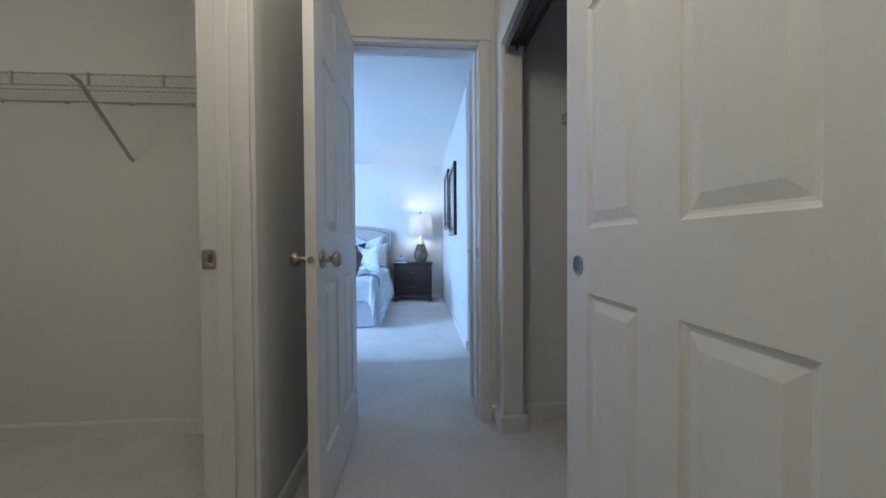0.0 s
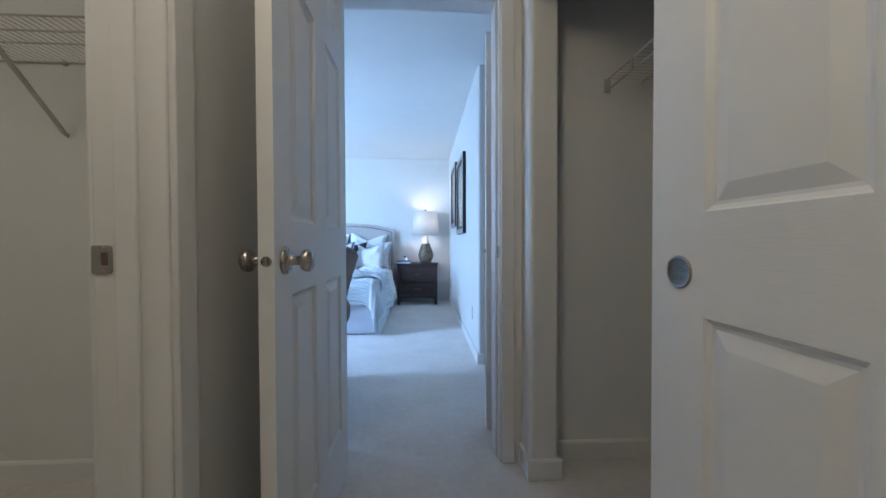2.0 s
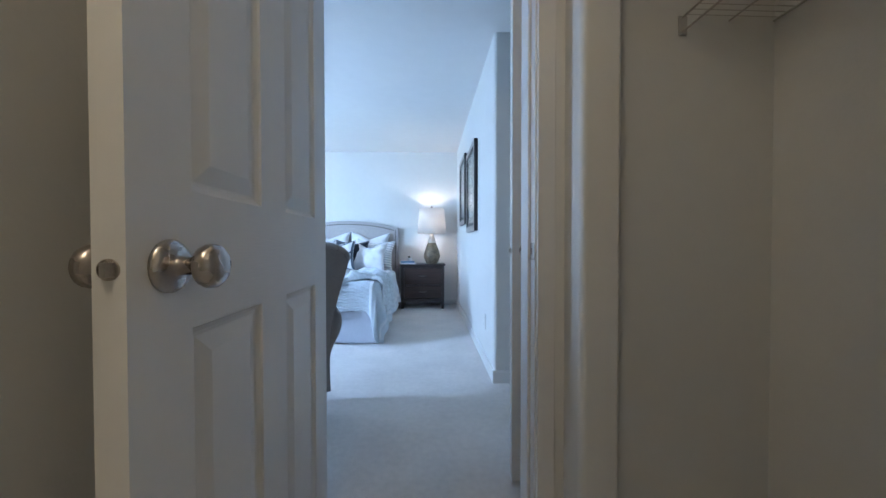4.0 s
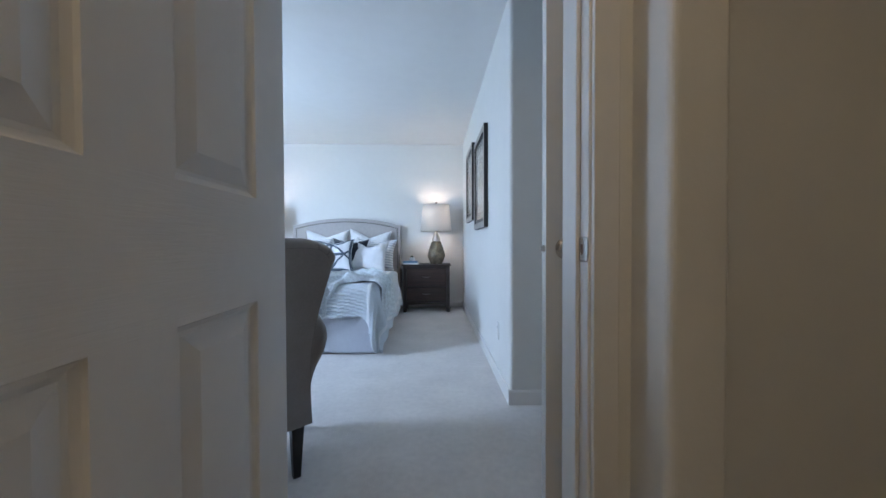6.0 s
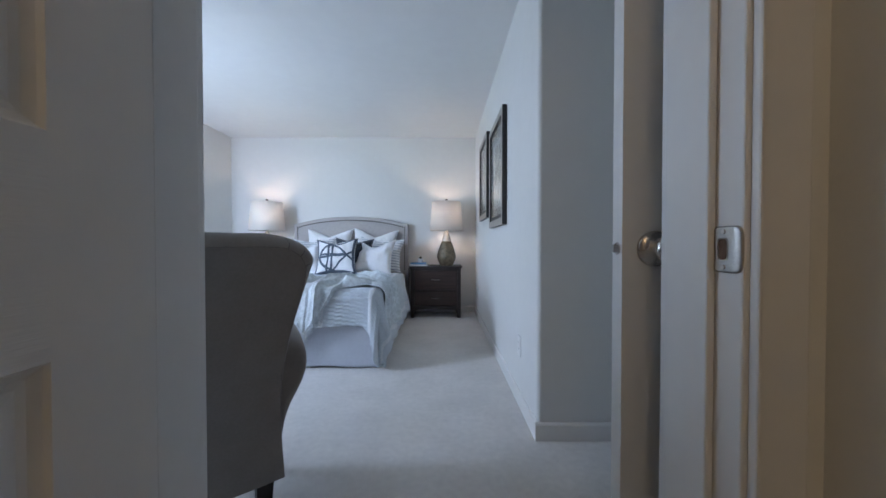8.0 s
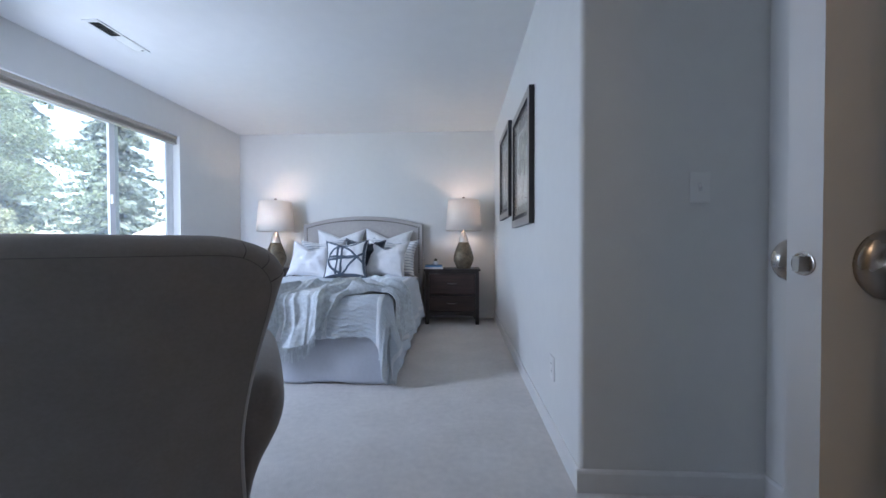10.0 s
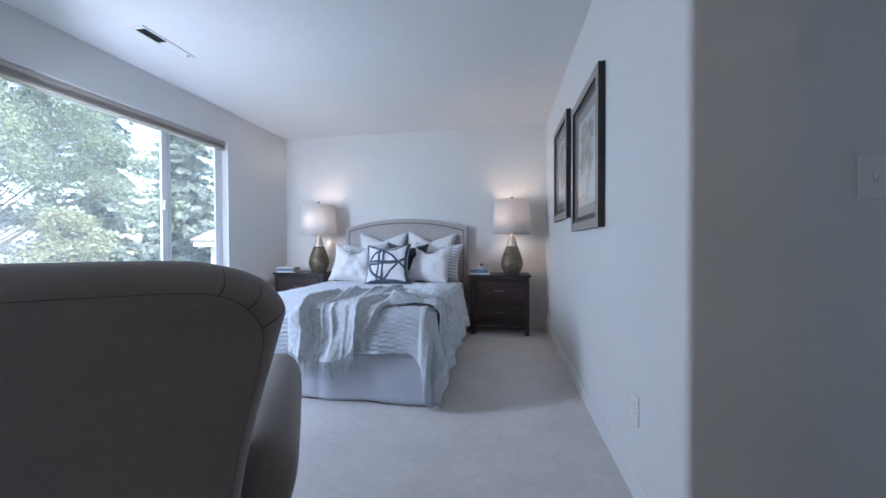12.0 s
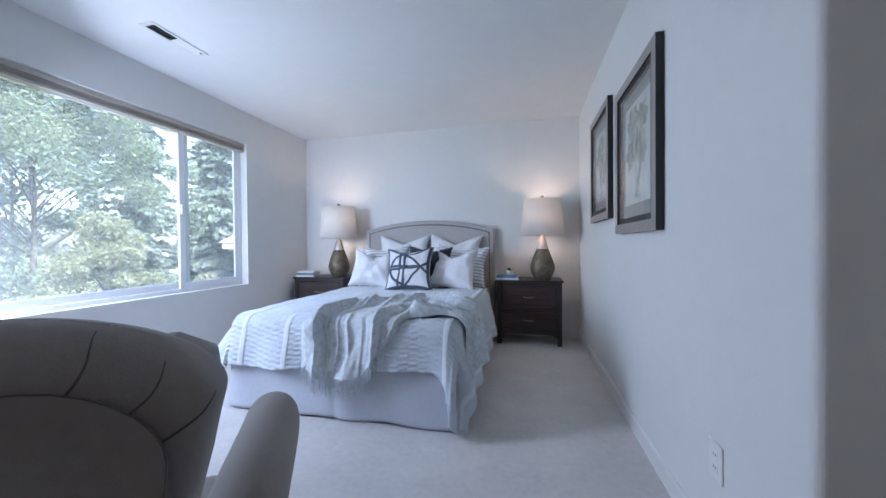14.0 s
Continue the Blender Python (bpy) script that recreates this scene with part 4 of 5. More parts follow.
for k in range(n):
    bm.faces.new((f0[k], f0[k + 1], ft[k + 1], ft[k]))
    bm.faces.new((b0[k + 1], b0[k], bt[k], bt[k + 1]))
    bm.faces.new((ft[k], ft[k + 1], bt[k + 1], bt[k]))
    bm.faces.new((f0[k + 1], f0[k], b0[k], b0[k + 1]))
for k, q in ((0, 1), (n, -1)):
    f = (f0[k], ft[k], bt[k], b0[k])
    bm.faces.new(f[::q])
hb = part("headboard", bm, LINEN, bed, "grey linen arched headboard")
mod_bevel(hb, 0.014, 4, 50)
# nailheads along the arch and both sides
path = [(-0.715, z) for z in np.arange(0.60, 1.15, 0.028)]
path += [(x, arch(x) - 0.050) for x in np.arange(-0.715, 0.716, 0.0286)]
path += [(0.715, z) for z in np.arange(1.13, 0.59, -0.028)]
bm = lathe(bmesh.new(), [(0.0095, 0.0), (0.0083, -0.003), (0.0045, -0.005), (0.0008, -0.0058)], 10, axis='y')
bmesh.ops.recalc_face_normals(bm, faces=bm.faces[:])
nail = part("nailhead", bm, NAIL, hb, "dark bronze nailhead", smooth=True)
for k, (x, z) in enumerate(path):
    o = nail if k == 0 else new("nailhead", nail.data)
    o.parent = hb
    o.location = (x, YB - 0.1155, z)
for sx in (-1, 1):
    part("headboard_leg", B(sx * 0.70 - 0.03, sx * 0.70 + 0.03, YB - 0.08, YB - 0.03, 0, 0.10), ESPRESSO, bed)
part("mattress", B(-A + 0.01, A - 0.01, BF + 0.03, YB - 0.10, 0.30, BT - 0.03, bevel=0.05, seg=4), MATTRESS, bed, smooth=True)
part("box_spring", B(-A + 0.03, A - 0.03, BF + 0.05, YB - 0.10, 0.11, 0.30, bevel=0.02), MATTRESS, bed)
for sx in (-1, 1):
    for y in (BF + 0.18, 5.9):
        part("bed_foot", lathe(bmesh.new(), [(0.02, 0), (0.025, 0.11)], 12, sx * 0.6, y), CHAIRLEG, bed)


def skirt_fn(pa, pb, out, amp, seed):
    def fn(u, v):
        p = Vector(pa).lerp(Vector(pb), u)
        fold = noise.noise((u * 5.0, seed, 0.3)) * 0.9 + 0.4 * math.sin(u * 23 + seed) - 0.5 * math.exp(-((u - 0.5) / 0.02) ** 2)
        d = amp * fold * (1 - v) ** 1.3 + 0.02 * (1 - v)
        z = 0.012 + 0.01 * noise.noise((u * 6, seed, 2)) * (1 - v) + v * 0.33
        return (p.x + out[0] * d, p.y + out[1] * d, z)
    return fn


for pa, pb, out, s in (((-A, BF, 0), (A, BF, 0), (0, -1), 1.0), ((A, BF, 0), (A, YB - 0.1, 0), (1, 0), 2.0), ((-A, YB - 0.1, 0), (-A, BF, 0), (-1, 0), 3.0)):
    bm = bmesh.new()
    grid(bm, 120, 16, skirt_fn(pa, pb, out, 0.018, s))
    o = part("bed_skirt", bm, SKIRT, bed, "plain pale grey cotton bed skirt", smooth=True)
    o.modifiers.new("cloth", 'SOLIDIFY').thickness = 0.002


# ---- bedding ----
def drape(s, t, lift, r=0.055, flare=0.10, a=A + 0.012, lim=BF + 0.0):
    """Lays the cloth point s (across, from the bed's middle), t (the y it would have lying flat) on the bed; past the edges it hangs."""
    es = max(0.0, abs(s) - (a - r)) * (1 if s > 0 else -1)
    et = max(0.0, (lim + r) - t)
    e = math.hypot(es, et)
    x, y = max(-(a - r), min(a - r, s)), max(lim + r, t)
    if e < 1e-6:
        return Vector((BX + x, y, BT + lift)), Vector((0, 0, 1))
    dx, dy = es / e, -et / e
    ang = min(e / r, math.pi / 2)
    rest = max(0.0, e - r * math.pi / 2)
    h = (r + lift) * math.sin(ang) + flare * rest
    z = BT - r + (r + lift) * math.cos(ang) - rest * math.sqrt(1 - flare * flare)
    n = Vector((dx * math.sin(ang), dy * math.sin(ang), math.cos(ang)))
    return Vector((BX + x + dx * h, y + dy * h, max(z, 0.018 + lift)))  , n


SL, SR, TF, TB = 1.09, 1.135, BF - 0.245, 5.62
BANDS = [-0.92, -0.62, -0.31, 0.0, 0.31, 0.68, 1.04]


def band_at(s):
    return min(abs(s - b) for b in BANDS)


def quilt_fn(u, v, lift=0.0):
    s = -SL + (SL + SR) * u
    k = max(0.0, min(1.0, (s - 0.60) / 0.22))
    tf = TF - 0.20 * k * k * (3 - 2 * k) + 0.02 * math.sin(s * 4)
    t = TB + (tf - TB) * v
    es, et = max(0.0, abs(s) - A), max(0.0, BF - t)
    out = 0.40 * es / (es + et) if s < 0 and es > 0 else 0.0
    p, nrm = drape(s, t, 0.016, 0.07, 0.16 + out)
    hang = math.hypot(es, et)
    flat = min(1.0, band_at(s) / 0.035) ** 1.5 * (0.45 if es > 0.03 else 1.0)
    col = math.floor(s / 0.052)
    ph = noise.noise((s * 3.0, t * 2.0, 5.0)) * 3 + (col * 2.399) % 6.283 + noise.noise((s * 17, t * 3.5, 1.0)) * 1.5
    seamk = abs(math.sin(math.pi * s / 0.052)) ** 0.5
    puck = (0.0068 * math.sin(2 * math.pi * t / 0.029 + ph) * seamk * (0.6 + 0.6 * abs(noise.noise((s * 12, t * 8, 8.0)))) + 0.003 * noise.noise((s * 40, t * 60, 2.0))) * flat
    quiltw = 0.004 * noise.noise((s * 6, t * 6, 3.0)) + 0.010 * noise.noise((s * 1.7, t * 1.7, 9.0))
    q = p + nrm * (puck + quiltw + lift)
    if hang > 0.02:
        run = s if et > es else t
        w = min(1.0, hang / 0.3)
        fold = 0.020 * math.sin(run * 17 + 1.3) + 0.014 * noise.noise((run * 7, 4.0, 0))
        if es > 0.02 and et > 0.02:
            fold += 0.03 * math.sin(math.atan2(es, et) * 6 + 0.5) * w
        q += Vector((nrm.x, nrm.y, 0)) * fold * w
        if s > 0 and et > 0.02:
            q.z += 0.0
        q.z -= (0.02 * noise.noise((run * 3, 7.0, 0)) + 0.012 * math.sin(run * 9)) * w
    q.z = max(q.z, 0.02)
    return q


q = base("comforter", Matrix.Identity(4), "pale blue seersucker comforter with white bands, draped over the bed", "comforter")
bm = bmesh.new()
grid(bm, 230, 340, quilt_fn)
bmesh.ops.reverse_faces(bm, faces=bm.faces[:])
o = part("quilted_cover", bm, QUILT, q, smooth=True)
o.modifiers.new("cloth", 'SOLIDIFY').thickness = 0.010
for b in BANDS:
    ua, ub = (b - 0.018 + SL) / (SL + SR), (b + 0.018 + SL) / (SL + SR)
    bm = bmesh.new()
    grid(bm, 4, 200, lambda u, v: quilt_fn(ua + (ub - ua) * u, 0.001 + 0.998 * v, 0.0012))
    bmesh.ops.reverse_faces(bm, faces=bm.faces[:])
    o = part("white_band", bm, QUILTBAND, q, "woven white band", smooth=True)
    o.modifiers.new("cloth", 'SOLIDIFY').thickness = 0.0015

# throw blanket
THROW_BACK = [(-0.08, 4.36), (0.06, 4.56), (0.30, 4.80), (0.55, 4.76), (0.74, 4.58), (1.02, 4.42)]
THROW_HEM = [(-0.20, BF - 0.24), (0.0, BF - 0.30), (0.21, BF - 0.27), (0.44, 4.16), (0.66, 4.22), (1.04, 4.04)]


def along(pts, u):
    q = min(u, 0.9999) * (len(pts) - 1)
    i = int(q)
    f = q - i
    f = f * f * (3 - 2 * f) * 0.4 + f * 0.6
    return pts[i][0] + (pts[i + 1][0] - pts[i][0]) * f, pts[i][1] + (pts[i + 1][1] - pts[i][1]) * f


def throw_xy(u, v):
    """u across the bed, v from the back edge to the hem."""
    (xa, ya), (xb, yb) = along(THROW_BACK, u), along(THROW_HEM, u)
    bow = 0.05 * math.sin(v * math.pi) * (1 - u)
    return xa + (xb - xa) * v - bow, ya + (yb - ya) * v + 0.02 * math.sin(u * 21) * (1 - v)


def crease(x, y, z):
    return max(0.0, 1 - abs(noise.noise((x, y, z))) * 3.2)


def throw_fn(u, v):
    s, t = throw_xy(u, v)
    p, nrm = drape(s, t, 0.030)
    k = max(0.0, min(1.0, (u - 0.40) / 0.22))
    k = k * k * (3 - 2 * k)
    wob = 0.16 * noise.noise((s * 2.6, t * 2.6, 11.0))
    fall = 0.066 * crease((u + wob * 0.35) * 6.5, v * 0.9, 2.0) ** 1.2 + 0.016 * crease((u + wob * 0.3) * 13.0, v * 1.8, 6.0) ** 1.2
    roll = 0.060 * crease(u * 1.6, (v + wob) * 3.2, 14.0) ** 1.4 + 0.034 * crease(u * 3.0 + 3, (v + wob) * 7.0, 17.0) ** 1.4
    h = fall * (1 - k) + roll * k + 0.004 * noise.noise((s * 26, t * 26, 4)) + 0.002 * noise.noise((s * 80, t * 80, 9))
    edge = min(1.0, min(u, 1 - u) / 0.035) * min(1.0, v / 0.05) * (1 if k < 0.5 else min(1.0, (1 - v) / 0.05))
    q = p + nrm * (h * (0.25 + 0.75 * edge) - 0.010 * (1 - edge))
    if t < BF:
        q.x += 0.010 * math.sin((BF - t) * 14 + s * 6)
    return q


bm = bmesh.new()
grid(bm, 220, 130, throw_fn)
bmesh.ops.reverse_faces(bm, faces=bm.faces[:])
th = base("throw_blanket", Matrix.Identity(4), "grey-blue knitted throw with fringe, crumpled over the foot of the bed", "throw blanket")
o = part("blanket", bm, THROW, th, smooth=True)
o.modifiers.new("cloth", 'SOLIDIFY').thickness = 0.006
rnd = random.Random(11)
bm = bmesh.new()
for k in range(110):
    u = 0.003 + 0.50 * k / 110 + rnd.uniform(-0.002, 0.002)
    a0 = throw_fn(u, 1.0)
    if a0.z > 0.56:
        continue
    sway = Vector((rnd.uniform(-0.012, 0.012), rnd.uniform(-0.012, 0.002), 0))
    ln = rnd.uniform(0.07, 0.10)
    tube(bm, [a0 + Vector((0, 0, 0.006)), a0 + sway * 0.4 + Vector((0, 0, -ln * 0.5)), a0 + sway + Vector((0, 0, -ln))], [0.0028, 0.0022, 0.0012], 4)
tagged(part("fringe", bm, THROW, th), kind="stuff")


# ---- pillows ----
CHOP = {1.0: 0.30, 2.0: 0.34, 5.0: 0.50, 6.0: 0.58}


def pillow_pt(w, h, t, u, v, side, seed):
    """u, v in -1..1; side -1 is the front."""
    ex = 1 - 0.13 * (1 - v * v) + 0.02 * noise.noise((v * 2, seed, 1))
    ez = 1 - 0.14 * (1 - u * u) + 0.02 * noise.noise((u * 2, seed, 2))
    puff = (max(0.0, 1 - u ** 4) * max(0.0, 1 - v ** 4)) ** 0.55
    wr = noise.noise((u * 2.2 + seed * 7, v * 2.2, 3.0)) * 0.26 + noise.noise((u * 5 + seed * 3, v * 4, 7.0)) * 0.12 - 0.25 * max(0.0, v) ** 2 * math.exp(-(u / 0.25) ** 2)
    sag = -CHOP.get(seed, 0.14) * (1 - abs(u)) ** 1.6 * max(0.0, v) ** 2
    return Vector((u * w / 2 * ex, side * t / 2 * puff * (1 + wr), h / 2 + v * h / 2 * ez + sag * h * 0.5))


def pillow(name, m, w, h, t, material, label, seed, edge=None):
    th = base(name, m, label, "pillow", "pillows on the bed")
    bm = bmesh.new()
    for side in (-1, 1):
        grid(bm, 30, 30, lambda u, v: pillow_pt(w, h, t, 2 * u - 1, 2 * v - 1, side, seed))
    bmesh.ops.remove_doubles(bm, verts=bm.verts[:], dist=1e-4)
    bmesh.ops.recalc_face_normals(bm, faces=bm.faces[:])
    part("pillow_body", bm, material, th, smooth=True)
    bm = bmesh.new()
    loop = []
    for k in range(80):
        q = k / 20
        i, f = int(q), q - int(q)
        u, v = ((2 * f - 1, -1), (1, 2 * f - 1), (1 - 2 * f, 1), (-1, 1 - 2 * f))[i]
        loop.append(pillow_pt(w, h, t, u, v, 1, seed))
    tube(bm, loop, 0.004, 5, closed=True)
    part("piping", bm, edge or material, th)
    return th


def strap(th, w, h, t, seed, uvs, wid):
    """A flat strap sewn on the pillow's front along a line of (u, v)."""
    bm = bmesh.new()
    pts = []
    for (ua, va), (ub, vb) in zip(uvs, uvs[1:]):
        for k in range(12):
            pts.append((ua + (ub - ua) * k / 12, va + (vb - va) * k / 12))
    pts.append(uvs[-1])
    rows = []
    for i, (u, v) in enumerate(pts):
        a, b = pts[max(0, i - 1)], pts[min(len(pts) - 1, i + 1)]
        dx, dz = b[0] - a[0], b[1] - a[1]
        l = math.hypot(dx, dz) or 1
        nx, nz = -dz / l * wid / w, dx / l * wid / h
        row = []
        for sgn in (-1, -0.5, 0, 0.5, 1):
            p = pillow_pt(w, h, t, max(-1, min(1, u + nx * sgn)), max(-1, min(1, v + nz * sgn)), -1, seed)
            row.append(bm.verts.new(p + Vector((0, -0.004 if abs(sgn) < 1 else -0.001, 0))))
        rows.append(row)
    for a, b in zip(rows, rows[1:]):
        for k in range(4):
            bm.faces.new((a[k], a[k + 1], b[k + 1], b[k]))
    bmesh.ops.recalc_face_normals(bm, faces=bm.faces[:])
    part("sewn_strap", bm, STRAP, th, "slate blue sewn strap", smooth=True)


Z0 = BT + 0.008
pillow("bed_pillow", pose(-1.325, 5.93, Z0 + 0.05, -16, 0, 2), 0.60, 0.52, 0.16, PILLOWTEX, "white textured bed pillow against the headboard", 1.0)
pillow("bed_pillow", pose(-0.755, 5.93, Z0 + 0.05, -16, 3, -3), 0.60, 0.52, 0.16, PILLOWTEX, "white textured bed pillow against the headboard", 2.0)
pillow("sham_pillow", pose(-1.465, 5.80, Z0, -18, -3, 4), 0.56, 0.45, 0.15, SHAM, "white sham pillow with thin grey-blue stripes", 3.0)
pillow("sham_pillow", pose(-0.645, 5.80, Z0, -18, 3, -4), 0.56, 0.45, 0.15, SHAM, "white sham pillow with thin grey-blue stripes", 4.0)
pillow("white_pillow", pose(-1.53, 5.54, Z0, -24, 5, 8), 0.47, 0.43, 0.16, PILLOW, "plain white square pillow with peaked corners", 5.0)
pillow("white_pillow", pose(-0.69, 5.54, Z0, -23, 3, -6), 0.49, 0.45, 0.16, PILLOW, "plain white square pillow with peaked corners", 6.0)
pillow("navy_pillow", pose(-0.935, 5.58, Z0, -16, 2, -3), 0.47, 0.44, 0.13, NAVY, "dark navy square pillow behind the patterned one", 7.0)
GW, GH, GT, GS = 0.47, 0.44, 0.16, 8.0
g = pillow("patterned_pillow", pose(-1.045, 5.35, Z0, -22, -2, 3), GW, GH, GT, PILLOW, "white pillow with crossing slate blue straps", GS, STRAP)
ARC = [(-0.12 - 0.72 * math.sin(k / 10 * math.pi) ** 0.8, 0.78 - 1.70 * k / 10) for k in range(11)]
for uvs in ([(-0.40, -0.95), (-0.34, 0.78)], [(-0.17, -0.97), (-0.14, 0.80)], [(-0.86, 0.06), (0.0, 0.04), (0.60, 0.02)], [(-0.86, -0.09), (0.0, -0.06), (0.62, 0.0)],
            ARC, [(-0.18, 0.80), (0.25, 0.42), (0.62, 0.0)], [(0.62, 0.0), (0.22, -0.48), (-0.12, -0.97)], [(0.62, 0.0), (0.95, 0.22)], [(0.62, 0.0), (0.95, -0.30)],
            [(0.97, 0.97), (0.30, 0.74), (-0.16, 0.80)], [(-0.97, 0.97), (-0.5, 0.80), (-0.16, 0.80)],
            [(-0.96, -0.96), (0.96, -0.96)], [(0.93, -0.96), (0.93, 0.96)], [(0.96, 0.96), (-0.96, 0.96)], [(-0.96, 0.96), (-0.96, -0.96)]):
    strap(g, GW, GH, GT, GS, uvs, 0.025)

# ---- wing chair ----
ch = base("wing_chair", pose(-0.654, 2.617, 0, 0, 0, 37), "taupe upholstered wing chair with black tapered legs", "chair")


def back_y(z):
    return -0.206 - 0.225 * (z - 0.2)


def half_w(z):
    return 0.236 - 0.022 * math.sin(math.pi * min(1.0, max(0.0, (z - 0.2) / 0.62))) + 0.050 * max(0.0, (z - 0.5) / 0.42) ** 1.5


CREST = 0.969


def shoulder(x, z):
    return 0.042 * max(0.0, (abs(x) - 0.14) / 0.145) ** 2 * max(0.0, (z - 0.82) / 0.14)


def back_fn(thick, z0, rt):
    """Rounded slab of the back; u round the section, v upwards."""
    def fn(u, v):
        z = z0 + (CREST - z0) * (1 - (1 - v) ** 1.6)
        a = 2 * math.pi * u
        c, s = math.cos(a), math.sin(a)
        cx = math.copysign(abs(c) ** 0.25, c)
        sy = math.copysign(abs(s) ** 0.55, s)
        d = CREST - z
        k = 1.0 if d >= rt else math.sqrt(max(0.0, 1 - ((rt - d) / rt) ** 2))
        x = cx * (half_w(min(z, 0.93)) - 0.05 * (1 - k))
        y = back_y(z) + thick / 2 + sy * thick / 2 * max(k, 0.03)
        return Vector((x, y, z - shoulder(x, z)))
    return fn


def surf_yz(x, z, thick=0.135, rt=0.062):
    """y and z of the back's outer skin at a given x and height."""
    d = CREST - z
    k = 1.0 if d >= rt else math.sqrt(max(0.0, 1 - ((rt - d) / rt) ** 2))
    w = half_w(min(z, 0.93)) - 0.05 * (1 - k)
    c = min(1.0, abs(x) / w) ** 4
    y = back_y(z) + thick / 2 - math.sqrt(max(0.0, 1 - c * c)) ** 0.55 * thick / 2 * max(k, 0.03)
    return y - 0.0004, z - shoulder(x, z)


bm = bmesh.new()
vs = grid(bm, 72, 48, back_fn(0.135, 0.195, 0.062), closed_u=True)
bm.faces.new([r[0] for r in vs][::-1])
bm.faces.new([r[-1] for r in vs])
part("back_frame", bm, CHAIR, ch, "taupe padded chair back", smooth=True)


def seam_pt(k):
    """Outline of the outer back panel, k in 0..1 from the lower corner, over the top, to the other lower corner."""
    hx, zt, r = 0.25, 0.931, 0.075
    L1 = zt - r - 0.20
    L2 = r * math.pi / 2
    L3 = 2 * (hx - r)
    d = k * (2 * L1 + 2 * L2 + L3)
    if d < L1:
        x, z = hx, 0.20 + d
    elif d < L1 + L2:
        a = (d - L1) / r
        x, z = hx - r + r * math.cos(a), zt - r + r * math.sin(a)
    elif d < L1 + L2 + L3:
        x, z = hx - r - (d - L1 - L2), zt
    elif d < L1 + 2 * L2 + L3:
        a = (d - L1 - L2 - L3) / r
        x, z = -(hx - r) - r * math.sin(a), zt - r + r * math.cos(a)
    else:
        x, z = -hx, zt - r - (d - L1 - 2 * L2 - L3)
    x *= (half_w(z) - 0.010 - 0.012 * max(0.0, (z - 0.2) / 0.7) ** 2) / hx
    return x, z - 0.6 * shoulder(x, z)


loop = [seam_pt(k / 120) for k in range(121)]
bm = bmesh.new()
rows = []
for k in range(61):
    (xa, za), (xb, zb) = loop[k], loop[120 - k]
    row = []
    for j in range(13):
        u = j / 12
        x, z = xa + (xb - xa) * u, za + (zb - za) * u
        puff = 0.005 * math.sin(math.pi * u) ** 0.5 * min(1.0, (CREST - 0.04 - z) / 0.1 + 0.1)
        row.append(bm.verts.new((x, back_y(z) - 0.0015 - puff, z)))
    rows.append(row)
for a, b in zip(rows, rows[1:]):
    for j in range(12):
        bm.faces.new((a[j], a[j + 1], b[j + 1], b[j]))
bmesh.ops.recalc_face_normals(bm, faces=bm.faces[:])
part("outer_back_panel", bm, CHAIR, ch, smooth=True)
part("back_seam", tube(bmesh.new(), [(x, back_y(z) - 0.0005, z) for x, z in loop], 0.0010, 6), CHAIRDARK, ch, "dark sewn seam around the back panel")

